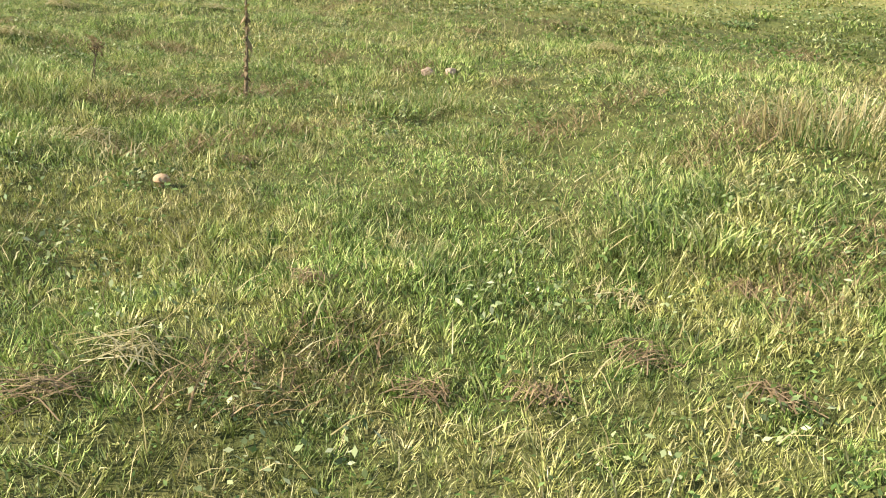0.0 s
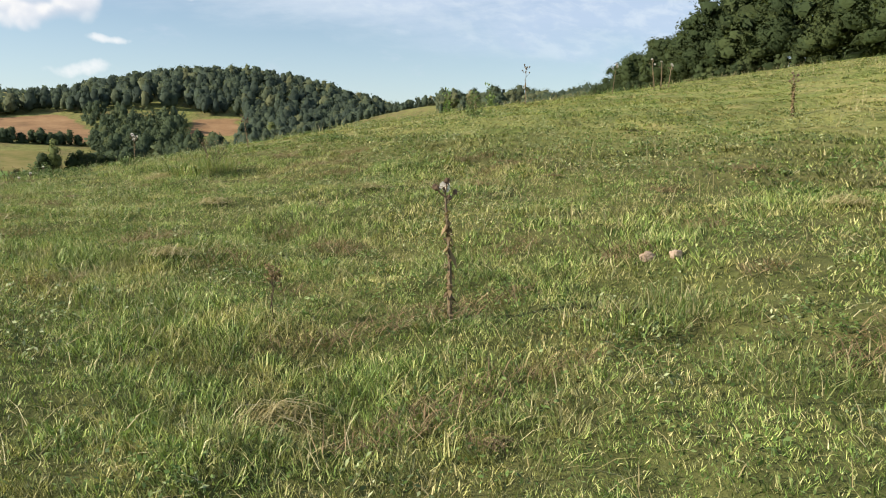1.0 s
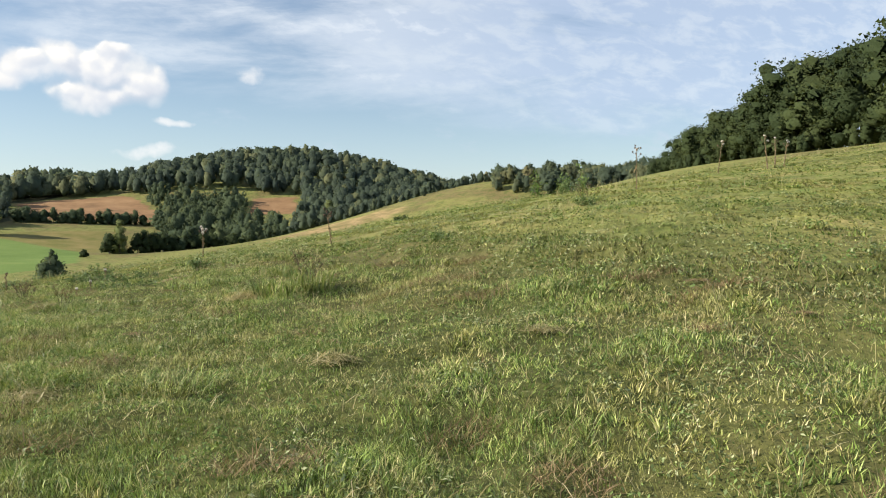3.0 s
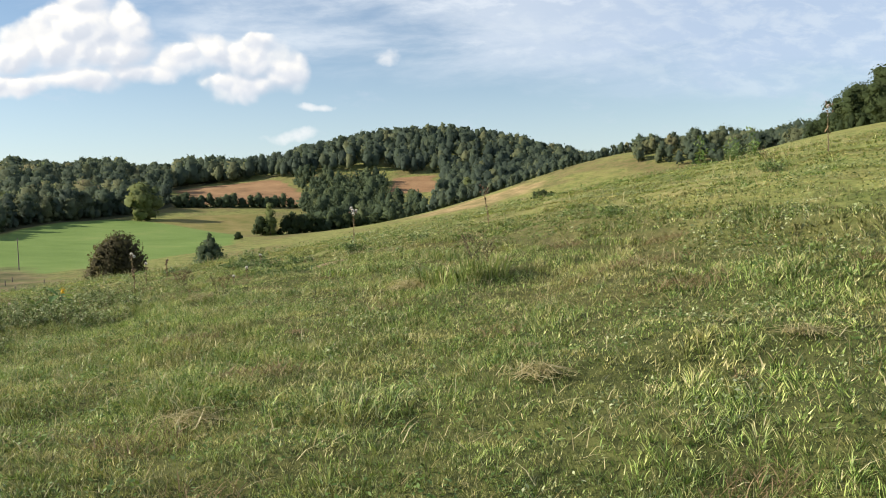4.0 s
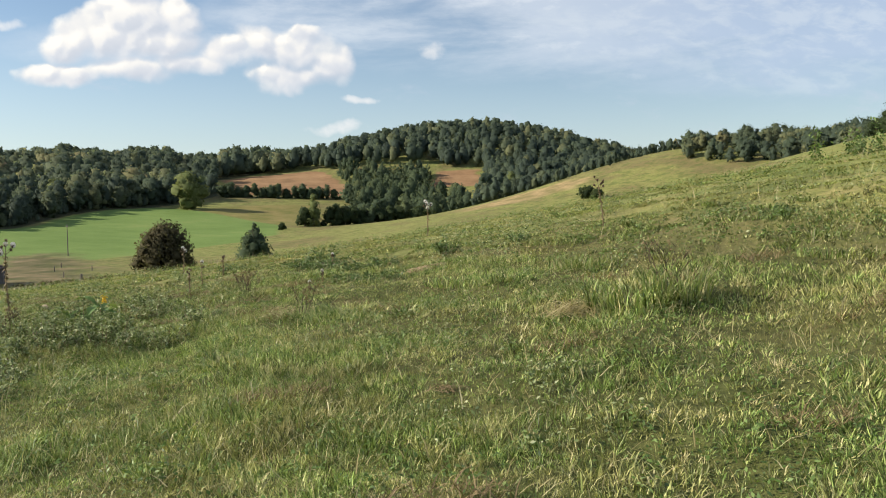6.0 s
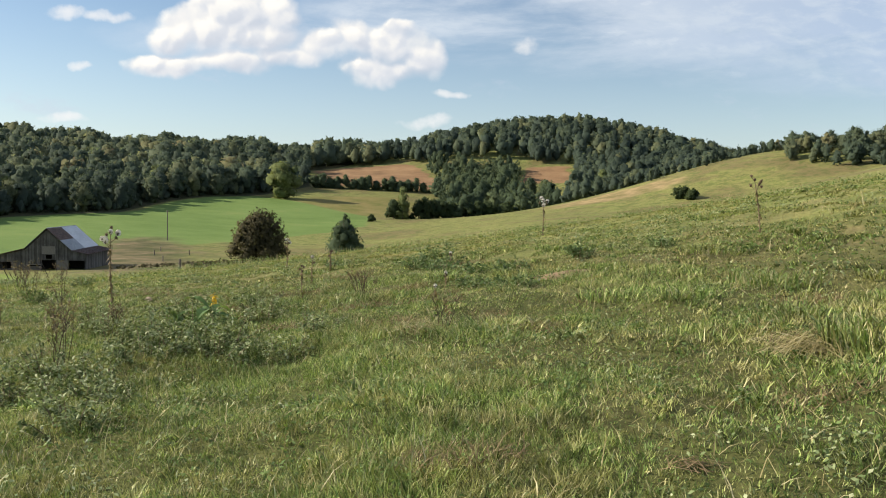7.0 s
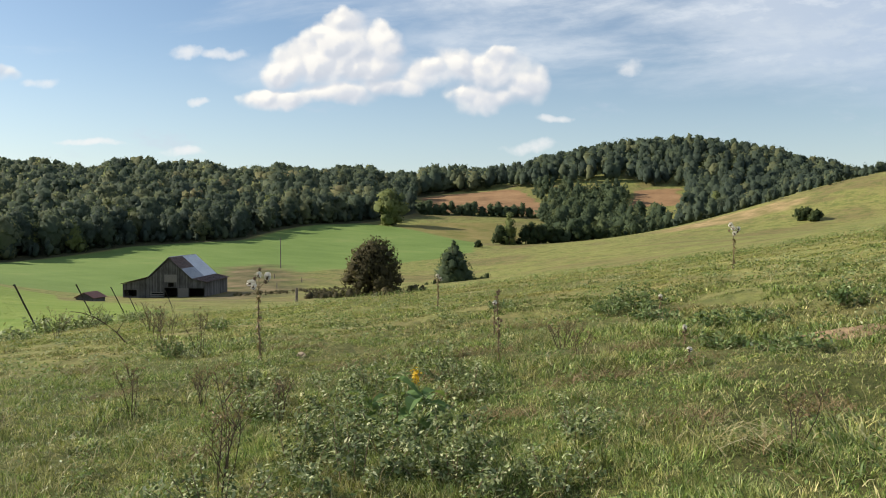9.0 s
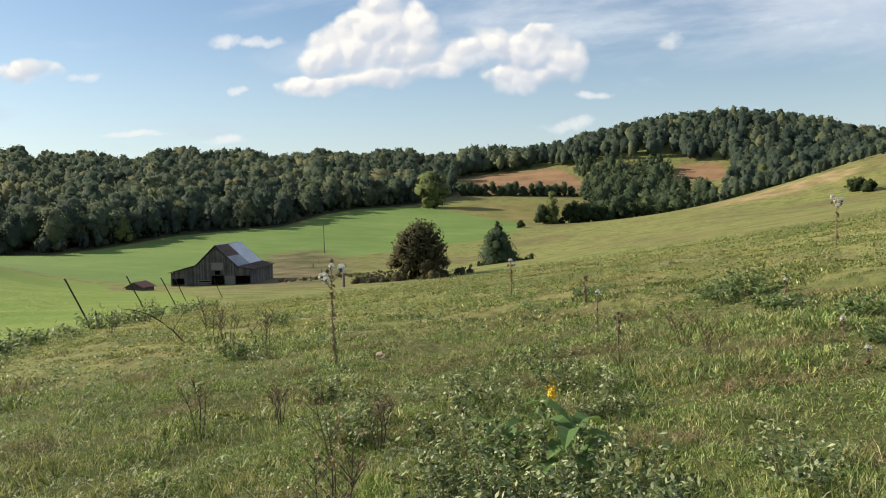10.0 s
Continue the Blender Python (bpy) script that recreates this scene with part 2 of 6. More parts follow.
def inside(poly, x, y):
    """Signed distance in metres to the edge of a polygon in plan, positive inside."""
    x, y = np.asarray(x, float), np.asarray(y, float)
    best, odd = np.full(x.shape, 1e9), np.zeros(x.shape, bool)
    for (ax, ay), (bx, by) in zip(poly, poly[1:] + poly[:1]):
        ex, ey = bx - ax, by - ay
        t = np.clip(((x - ax) * ex + (y - ay) * ey) / (ex * ex + ey * ey), 0, 1)
        best = np.minimum(best, np.hypot(x - ax - t * ex, y - ay - t * ey))
        odd ^= ((ay > y) != (by > y)) & (x < ax + (y - ay) * ex / (ey if abs(ey) > 1e-9 else 1e-9))
    return np.where(odd, best, -best)


# fields in plan
GREEN = [(-330, 100), (-289, 133), (-294, 159), (-305, 190), (-303, 214), (-297, 238), (-322, 282), (-331, 313), (-318, 338), (-300, 338),
         (-276, 332), (-221, 308), (-193, 263), (-190, 233), (-193, 203), (-192, 176), (-221, 176), (-193, 150), (-165, 104), (-185, 98),
         (-205, 80), (-240, 60)]
LIGHT = [(-181, 85), (-169, 90), (-110, 62), (-70, 45), (-55, 38), (-47, 34.5), (-41, 29), (-34.2, 23.4), (-28.2, 18.4), (-24.2, 14.4), (-21.5, 11.5),
         (-17, 7), (-60, 5), (-150, 30)]
STRIP = [(-298, 340), (-291, 371), (-268, 398), (-214, 365), (-208, 330), (-212, 317), (-221, 308), (-276, 332)]
BROWN = [(-381, 461), (-376, 491), (-344, 513), (-328, 510), (-278, 460), (-270, 430), (-303, 421), (-330, 397)]
BROWN2 = [(-252, 530), (-227, 545), (-205, 500), (-236, 490)]
YARD = [(-218, 166), (-214, 184), (-188, 172), (-166, 154), (-128, 112), (-115, 96), (-140, 98), (-158, 118)]
SAND = [(-143, 320), (-124, 339), (-103, 345), (-90, 342), (-97, 326), (-113, 311), (-132, 304)]
# where blades of grass stand over the soil
SWARD = [(-18, 12), (-12, 6), (-4, 1), (0, -1), (3, 1), (6, 10), (-2, 14), (-8, 17), (-15, 17)]
RIDGE_WOOD = [(-335, 95), (-294, 133), (-299, 160), (-310, 190), (-308, 214), (-302, 238), (-327, 282), (-336, 313), (-325, 345), (-335, 402),
              (-390, 462), (-388, 500), (-420, 600), (-520, 700), (-700, 570), (-760, 330), (-720, 120), (-420, 40)]
# the floor under the wood, out to the drip line, dark to imitate shade
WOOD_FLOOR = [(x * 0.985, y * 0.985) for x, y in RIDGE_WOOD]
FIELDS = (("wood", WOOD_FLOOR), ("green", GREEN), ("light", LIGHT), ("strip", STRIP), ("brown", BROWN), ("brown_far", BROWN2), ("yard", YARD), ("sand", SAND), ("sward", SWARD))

# ---- materials ----
def material(name):
    m = bpy.data.materials.new(name)
    m.use_nodes = True
    n = Nodes(m.node_tree)
    b = n.add("ShaderNodeBsdfPrincipled")
    n.put(n.add("ShaderNodeOutputMaterial").inputs[0], b.outputs[0])
    b.inputs["Roughness"].default_value = 0.85
    b.inputs["Specular IOR Level"].default_value = 0.25
    return m, n, b


def place(n):
    return n.add("ShaderNodeNewGeometry").outputs["Position"]


def bump(n, b, height, strength, dist=0.02):
    k = n.add("ShaderNodeBump")
    k.inputs["Strength"].default_value, k.inputs["Distance"].default_value = strength, dist
    n.put(k.inputs["Height"], height)
    n.put(b.inputs["Normal"], k.outputs[0])


def leafy(name, stops, through_light=0.25, rough=0.6, patch=0.0, patch_scale=0.5, patch_cols=None, mottle=0.0, clump_shade=0.0, tufts=0.0):
    """Leaves and blades: a colour for each island, with broad patches, and light through the leaf."""
    m, n, b = material(name)
    rnd = n.add("ShaderNodeNewGeometry").outputs["Random Per Island"]
    col = n.ramp(rnd, stops)
    if patch_cols:
        big = n.noise(place(n), patch_scale, 3.0, 0.55)
        small = n.noise(place(n), patch_scale * 6.0, 3.0, 0.6)
        fac = n.step(n.math("ADD", n.math("MULTIPLY", big, 0.55), n.math("MULTIPLY", small, 0.45)), 0.49, 0.575)
        col = n.mix(n.math("MULTIPLY", fac, patch), col, n.ramp(rnd, patch_cols))
    # clumps darkened by noise, imitating the shaded sides of hummocks
    if clump_shade:
        clump = n.noise(n.vec("MULTIPLY", place(n), (1, 1, 0.2)), clump_shade, 2.0, 0.5)
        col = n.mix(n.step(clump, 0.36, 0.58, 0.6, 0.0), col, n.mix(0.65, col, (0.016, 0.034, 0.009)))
    # dark spots imitate shaded gaps between tufts; the tan ones are dry grass
    if tufts:
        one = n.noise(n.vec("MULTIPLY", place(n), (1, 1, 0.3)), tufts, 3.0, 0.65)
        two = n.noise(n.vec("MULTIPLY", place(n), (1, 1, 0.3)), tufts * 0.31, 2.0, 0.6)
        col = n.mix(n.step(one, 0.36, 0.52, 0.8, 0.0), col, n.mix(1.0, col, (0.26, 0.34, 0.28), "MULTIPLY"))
        col = n.mix(n.step(n.math("ADD", n.math("MULTIPLY", one, 0.6), n.math("MULTIPLY", two, 0.4)), 0.52, 0.62, 0.0, 0.65), col, n.ramp(rnd, [(0.0, (0.17, 0.135, 0.06)), (0.5, (0.40, 0.34, 0.16)), (1.0, (0.62, 0.53, 0.30))]))
    if mottle:
        fine = n.noise(place(n), mottle, 5.0, 0.7)
        col = n.mix(n.step(fine, 0.35, 0.62, 0.75, 0.0), col, n.mix(0.72, col, (0.006, 0.010, 0.004)))
        bump(n, b, fine, 1.0, 0.6 / mottle)
    n.put(b.inputs["Base Color"], col)
    b.inputs["Roughness"].default_value = rough
    if through_light:
        t = n.add("ShaderNodeBsdfTranslucent")
        n.put(t.inputs[0], n.mix(0.5, col, (0.30, 0.36, 0.06)))
        s = n.add("ShaderNodeMixShader")
        s.inputs[0].default_value = through_light
        n.put(s.inputs[1], b.outputs[0])
        n.put(s.inputs[2], t.outputs[0])
        out = [q for q in n.tree.nodes if q.bl_idname == "ShaderNodeOutputMaterial"][0]
        n.put(out.inputs[0], s.outputs[0])
    return m


def canopy(name, stops, through_light=0.2, mottle=1.5):
    """Tree foliage: a colour for each tree, slightly varied by leaf bunch, with shaded gaps between bunches painted in
    by noise.
    """
    m, n, b = material(name)
    tint = n.add("ShaderNodeAttribute", attribute_name="tint").outputs["Fac"]
    rnd = n.add("ShaderNodeNewGeometry").outputs["Random Per Island"]
    col = n.ramp(n.math("ADD", tint, n.math("MULTIPLY", n.math("SUBTRACT", rnd, 0.5), 0.10), clamp=True), stops)
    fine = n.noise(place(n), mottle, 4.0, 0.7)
    # near-black spots in the colour imitate shade between leaf bunches
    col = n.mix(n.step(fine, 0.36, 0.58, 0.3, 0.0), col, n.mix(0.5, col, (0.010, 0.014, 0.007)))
    n.put(b.inputs["Base Color"], col)
    bump(n, b, fine, 0.6, 0.8 / mottle)
    b.inputs["Roughness"].default_value = 0.8
    b.inputs["Specular IOR Level"].default_value = 0.15
    t = n.add("ShaderNodeBsdfTranslucent")
    n.put(t.inputs[0], n.mix(0.3, col, (0.20, 0.24, 0.05)))
    s = n.add("ShaderNodeMixShader")
    s.inputs[0].default_value = through_light
    n.put(s.inputs[1], b.outputs[0])
    n.put(s.inputs[2], t.outputs[0])
    out = [q for q in n.tree.nodes if q.bl_idname == "ShaderNodeOutputMaterial"][0]
    n.put(out.inputs[0], s.outputs[0])
    return m


def plain(name, a, c, scale=4.0, rough=0.85, metal=0.0, stretch=None, relief=0.3):
    """A solid surface with grain at two scales between the colours a and c."""
    m, n, b = material(name)
    p = n.add("ShaderNodeTexCoord").outputs["Object"]
    if stretch:
        p = n.vec("MULTIPLY", p, stretch)
    g = n.math("ADD", n.math("MULTIPLY", n.noise(p, scale, 5.0, 0.6), 0.6), n.math("MULTIPLY", n.noise(p, scale * 6, 3.0), 0.4))
    rnd = n.add("ShaderNodeObjectInfo").outputs["Random"]
    fac = n.math("ADD", n.step(g, 0.3, 0.7), n.math("MULTIPLY", n.math("SUBTRACT", rnd, 0.5), 0.35), clamp=True)
    n.put(b.inputs["Base Color"], n.mix(fac, a, c))
    b.inputs["Roughness"].default_value, b.inputs["Metallic"].default_value = rough, metal
    bump(n, b, g, relief)
    return m


def ground_material():
    m, n, b = material("pasture_ground")
    p = place(n)
    fine, mid, big = n.noise(p, 9.0, 5.0, 0.65), n.noise(p, 0.9, 4.0, 0.6), n.noise(p, 0.09, 4.0, 0.6)
    col = n.ramp(mid, [(0.30, (0.145, 0.178, 0.048)), (0.48, (0.215, 0.228, 0.068)), (0.60, (0.275, 0.250, 0.092)), (0.75, (0.33, 0.265, 0.12))])
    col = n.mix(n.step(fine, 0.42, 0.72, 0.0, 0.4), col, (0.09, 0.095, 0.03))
    col = n.mix(n.step(big, 0.42, 0.62, 0.0, 0.5), col, (0.245, 0.225, 0.078))
    worn = n.noise(n.vec("ADD", p, (40.0, 7.0, 0.0)), 0.035, 6.0, 0.68)
    col = n.mix(n.step(worn, 0.45, 0.63, 0.0, 0.8), col, (0.175, 0.132, 0.065))
    knots = n.noise(p, 0.28, 5.0, 0.7)
    col = n.mix(n.step(knots, 0.47, 0.62, 0.0, 0.7), col, (0.105, 0.122, 0.036))
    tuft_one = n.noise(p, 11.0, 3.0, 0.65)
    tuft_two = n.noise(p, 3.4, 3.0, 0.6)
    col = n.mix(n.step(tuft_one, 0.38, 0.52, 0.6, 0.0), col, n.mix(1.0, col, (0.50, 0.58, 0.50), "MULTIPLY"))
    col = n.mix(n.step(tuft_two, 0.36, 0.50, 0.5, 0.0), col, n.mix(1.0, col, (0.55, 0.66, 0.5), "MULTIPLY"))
    # soil under the blades, darkened further to imitate shade between them
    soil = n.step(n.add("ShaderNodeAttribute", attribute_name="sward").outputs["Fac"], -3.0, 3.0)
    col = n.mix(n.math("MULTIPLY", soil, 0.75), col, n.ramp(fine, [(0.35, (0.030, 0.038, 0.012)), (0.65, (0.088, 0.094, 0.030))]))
    wide = n.noise(p, 0.025, 4.0, 0.6)

    def field(name, soft, colour, jitter=6.0):
        sd = n.add("ShaderNodeAttribute", attribute_name=name).outputs["Fac"]
        return n.step(n.math("ADD", sd, n.math("MULTIPLY", n.math("SUBTRACT", big, 0.5), jitter)), -soft, soft), colour

    rows = n.noise(n.vec("MULTIPLY", p, (0.05, 0.12, 0.0)), 1.0, 3.0, 0.6)
    green = n.ramp(n.math("ADD", n.math("MULTIPLY", rows, 0.35), n.math("MULTIPLY", wide, 0.65)),
                   [(0.34, (0.105, 0.165, 0.040)), (0.55, (0.140, 0.205, 0.055)), (0.72, (0.185, 0.225, 0.07))])
    lightg = n.ramp(n.noise(n.vec("MULTIPLY", p, (0.5, 0.12, 0.0)), 1.0, 4.0, 0.6), [(0.3, (0.13, 0.205, 0.035)), (0.7, (0.21, 0.255, 0.06))])
    tan = n.ramp(n.noise(p, 0.06, 6.0, 0.7), [(0.3, (0.155, 0.095, 0.050)), (0.5, (0.25, 0.150, 0.078)), (0.7, (0.31, 0.20, 0.105))])
    olive = n.ramp(n.noise(p, 0.08, 5.0, 0.65), [(0.35, (0.13, 0.135, 0.036)), (0.65, (0.23, 0.185, 0.07))])
    dust = n.ramp(n.noise(p, 0.12, 5.0, 0.65), [(0.36, (0.070, 0.078, 0.028)), (0.50, (0.125, 0.108, 0.052)), (0.62, (0.18, 0.14, 0.075)), (0.72, (0.26, 0.20, 0.12))])
    # wood floor kept very dark, standing in for shade under the trees
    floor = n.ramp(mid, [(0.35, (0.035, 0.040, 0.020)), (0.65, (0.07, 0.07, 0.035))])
    sand = n.ramp(n.noise(p, 0.15, 4.0, 0.6), [(0.35, (0.17, 0.145, 0.058)), (0.5, (0.25, 0.19, 0.09)), (0.65, (0.36, 0.26, 0.135))])
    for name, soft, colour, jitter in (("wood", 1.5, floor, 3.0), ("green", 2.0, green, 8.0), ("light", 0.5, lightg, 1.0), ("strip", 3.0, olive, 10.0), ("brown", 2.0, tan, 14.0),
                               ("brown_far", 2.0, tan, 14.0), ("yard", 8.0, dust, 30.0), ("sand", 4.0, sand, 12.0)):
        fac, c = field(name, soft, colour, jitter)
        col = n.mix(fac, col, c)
    n.put(b.inputs["Base Color"], col)
    b.inputs["Roughness"].default_value = 0.95
    b.inputs["Specular IOR Level"].default_value = 0.1
    bump(n, b, n.math("ADD", n.math("ADD", n.math("MULTIPLY", fine, 0.5), mid), n.math("MULTIPLY", knots, 4.0)), 0.8, 0.1)
    return m


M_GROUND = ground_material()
GREENS = [(0.0, (0.024, 0.048, 0.010)), (0.28, (0.125, 0.205, 0.040)), (0.58, (0.34, 0.475, 0.118)), (0.86, (0.58, 0.635, 0.21)), (1.0, (0.84, 0.74, 0.40))]
DRYISH = [(0.0, (0.085, 0.072, 0.026)), (0.3, (0.37, 0.35, 0.105)), (0.7, (0.66, 0.60, 0.235)), (1.0, (0.84, 0.71, 0.40))]
M_GRASS = leafy("grass_blades", GREENS, 0.2, 0.5, 0.8, 0.8, DRYISH, clump_shade=2.6, tufts=11.0)
M_GRASS_FAR = leafy("distant_grass_blades", [(0.0, (0.20, 0.255, 0.058)), (0.5, (0.345, 0.40, 0.102)), (1.0, (0.53, 0.52, 0.18))], 0.2, 0.7, 0.8, 0.5,
                    [(0.0, (0.29, 0.26, 0.085)), (0.5, (0.48, 0.425, 0.155)), (1.0, (0.66, 0.56, 0.26))], clump_shade=1.6)
M_RANK = leafy("rank_grass", [(0.0, (0.08, 0.14, 0.035)), (0.4, (0.18, 0.24, 0.07)), (0.7, (0.32, 0.32, 0.13)), (1.0, (0.52, 0.45, 0.26))], 0.35, 0.55)
M_STRAW = leafy("dry_straw", [(0.0, (0.24, 0.19, 0.085)), (0.4, (0.36, 0.30, 0.14)), (0.8, (0.48, 0.41, 0.22)), (1.0, (0.60, 0.53, 0.33))], 0.3, 0.6)
M_THATCH = leafy("brown_thatch", [(0.0, (0.11, 0.075, 0.04)), (0.5, (0.21, 0.145, 0.075)), (1.0, (0.33, 0.235, 0.13))], 0.15, 0.7)
M_CLOVER = leafy("small_leaves", [(0.0, (0.030, 0.062, 0.014)), (0.5, (0.10, 0.175, 0.040)), (1.0, (0.24, 0.33, 0.11))], 0.3, 0.5)
M_WEED = leafy("weed_leaves", [(0.0, (0.030, 0.050, 0.018)), (0.4, (0.14, 0.190, 0.070)), (0.75, (0.32, 0.36, 0.17)), (1.0, (0.48, 0.50, 0.29))], 0.2, 0.65)
M_MOUND = leafy("mound_leaves", [(0.0, (0.030, 0.058, 0.018)), (0.5, (0.10, 0.16, 0.052)), (0.85, (0.20, 0.265, 0.10)), (1.0, (0.34, 0.40, 0.20))], 0.2, 0.55)
M_MULLEIN = leafy("mullein_leaves", [(0.0, (0.085, 0.155, 0.045)), (0.6, (0.135, 0.22, 0.065)), (1.0, (0.21, 0.30, 0.11))], 0.35, 0.6)
M_STALK = plain("dead_stalk", (0.12, 0.090, 0.055), (0.27, 0.21, 0.13), 20.0, relief=0.2)
M_TWIG = plain("dead_twig", (0.055, 0.040, 0.027), (0.13, 0.095, 0.06), 20.0, relief=0.2)
M_HEAD = plain("thistle_head", (0.07, 0.045, 0.03), (0.20, 0.14, 0.09), 40.0)
M_DOWN = plain("thistle_down", (0.70, 0.66, 0.58), (0.85, 0.82, 0.76), 40.0, 0.9)
M_YELLOW = plain("yellow_petals", (0.75, 0.46, 0.02), (0.85, 0.60, 0.04), 40.0, 0.6)
M_BARK = plain("bark", (0.065, 0.05, 0.038), (0.15, 0.12, 0.095), 2.0, 0.95, stretch=(3, 3, 0.6))
# far woods: pale bluish greens imitate the haze of distance in the colour
M_WOODS = canopy("hazed_woodland_leaves", [(0.0, (0.078, 0.108, 0.082)), (0.3, (0.112, 0.150, 0.098)), (0.55, (0.165, 0.195, 0.112)), (0.75, (0.235, 0.25, 0.13)), (0.92, (0.32, 0.30, 0.15)), (1.0, (0.29, 0.235, 0.15))], 0.5, 0.55)
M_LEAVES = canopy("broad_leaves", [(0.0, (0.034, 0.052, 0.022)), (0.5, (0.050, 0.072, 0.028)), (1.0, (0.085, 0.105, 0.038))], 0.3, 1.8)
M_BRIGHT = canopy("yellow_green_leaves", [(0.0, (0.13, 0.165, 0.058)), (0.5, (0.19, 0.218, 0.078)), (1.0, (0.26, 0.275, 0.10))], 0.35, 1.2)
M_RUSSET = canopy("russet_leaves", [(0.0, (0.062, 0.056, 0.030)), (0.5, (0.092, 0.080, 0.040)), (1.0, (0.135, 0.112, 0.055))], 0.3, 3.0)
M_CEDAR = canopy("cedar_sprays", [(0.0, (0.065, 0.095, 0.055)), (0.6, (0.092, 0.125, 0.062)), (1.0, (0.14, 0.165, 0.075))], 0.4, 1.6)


# ---- building helpers ----
def ob_from(name, verts, faces, mat, smooth=False):
    me = bpy.data.meshes.new(name)
    me.from_pydata(verts, [], faces)
    me.materials.append(mat)
    if smooth:
        me.polygons.foreach_set("use_smooth", [True] * len(me.polygons))
    return new(name, me)


def mesh_arrays(name, verts, loops, sizes, mat):
    """A mesh from arrays: vertices, corner indices, corners per face."""
    me = bpy.data.meshes.new(name)
    me.vertices.add(len(verts))
    me.vertices.foreach_set("co", np.asarray(verts, np.float32).ravel())
    me.loops.add(len(loops))
    me.loops.foreach_set("vertex_index", np.asarray(loops, np.int32))
    me.polygons.add(len(sizes))
    starts = np.concatenate([[0], np.cumsum(sizes)[:-1]]).astype(np.int32)
    me.polygons.foreach_set("loop_start", starts)
    me.update(calc_edges=True)
    me.validate()
    me.materials.append(mat)
    return me


def part(name, bm, mat, parent, label=""):
    me = bpy.data.meshes.new(name)
    bm.to_mesh(me)
    bm.free()
    me.materials.append(mat)
    ob = new(name, me)
    ob.parent = parent
    return tagged(ob, label)


def holder(name, m, label, category, group=""):
    ob = new(name)
    ob.empty_display_size = 0.2
    ob.matrix_world = m
    return tagged(ob, label, category, group)


def tube(bm, pts, radii, sides=6):
    """A tapered tube along points."""
    rings = []
    for i, p in enumerate(pts):
        p = Vector(p)
        d = (Vector(pts[min(i + 1, len(pts) - 1)]) - Vector(pts[max(i - 1, 0)])).normalized()
        a = d.orthogonal().normalized()
        c = d.cross(a)
        rings.append([bm.verts.new(p + radii[i] * (a * math.cos(k * math.tau / sides) + c * math.sin(k * math.tau / sides))) for k in range(sides)])
    for r0, r1 in zip(rings, rings[1:]):
        for k in range(sides):
            bm.faces.new((r0[k], r0[(k + 1) % sides], r1[(k + 1) % sides], r1[k]))
    bm.faces.new(rings[0][::-1])
    bm.faces.new(rings[-1])


def box(bm, x0, y0, z0, x1, y1, z1):
    vs = [bm.verts.new((x, y, z)) for z in (z0, z1) for x, y in ((x0, y0), (x1, y0), (x1, y1), (x0, y1))]
    for f in ((3, 2, 1, 0), (4, 5, 6, 7), (0, 1, 5, 4), (1, 2, 6, 5), (2, 3, 7, 6), (3, 0, 4, 7)):
        bm.faces.new([vs[i] for i in f])


def prism(bm, outline, y0, y1):
    """An outline in x, z drawn out along y."""
    a = [bm.verts.new((x, y0, z)) for x, z in outline]
    c = [bm.verts.new((x, y1, z)) for x, z in outline]
    bm.faces.new(a)
    bm.faces.new(c[::-1])
    for i in range(len(a)):
        j = (i + 1) % len(a)
        bm.faces.new((a[j], a[i], c[i], c[j]))


# ---- ground ----
def make_ground():
    azs = np.radians(np.concatenate([np.arange(-60, 5, 1.0), np.arange(5, 88, 0.55), np.arange(88, 300, 4.0)]))
    dist = np.concatenate([np.exp(np.arange(math.log(0.4), math.log(9), 0.06)), np.exp(np.arange(math.log(9), math.log(27), 0.0085)), np.exp(np.arange(math.log(27), math.log(90), 0.03)), np.exp(np.arange(math.log(90), math.log(900), 0.018)),
                           np.exp(np.arange(math.log(900), math.log(4600), 0.06))])
    A, D = np.meshgrid(azs, dist)
    X, Y = HX - D * np.sin(A), HY + D * np.cos(A)
    Z = land(X, Y)
    nr, na = X.shape
    verts = np.stack([X, Y, Z], -1).reshape(-1, 3)
    i, j = np.meshgrid(np.arange(nr - 1), np.arange(na), indexing="ij")
    k = (j + 1) % na
    quads = np.stack([i * na + j, (i + 1) * na + j, (i + 1) * na + k, i * na + k], -1).reshape(-1, 4)[:, ::-1]
    centre = len(verts)
    verts = np.vstack([verts, [[HX, HY, zat(HX, HY)]]])
    tris = np.stack([np.full(na, centre), (np.arange(na) + 1) % na, np.arange(na)], -1)[:, ::-1]
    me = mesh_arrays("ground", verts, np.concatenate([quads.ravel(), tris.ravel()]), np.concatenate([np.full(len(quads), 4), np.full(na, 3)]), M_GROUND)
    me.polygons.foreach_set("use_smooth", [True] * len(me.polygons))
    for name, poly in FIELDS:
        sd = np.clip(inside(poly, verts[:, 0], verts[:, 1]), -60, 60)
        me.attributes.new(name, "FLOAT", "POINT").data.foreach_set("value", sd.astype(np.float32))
    return tagged(new("ground", me), "rolling pasture hillside with green and tan fields", "ground", kind="structure")


ground = make_ground()
rng = np.random.default_rng(5)


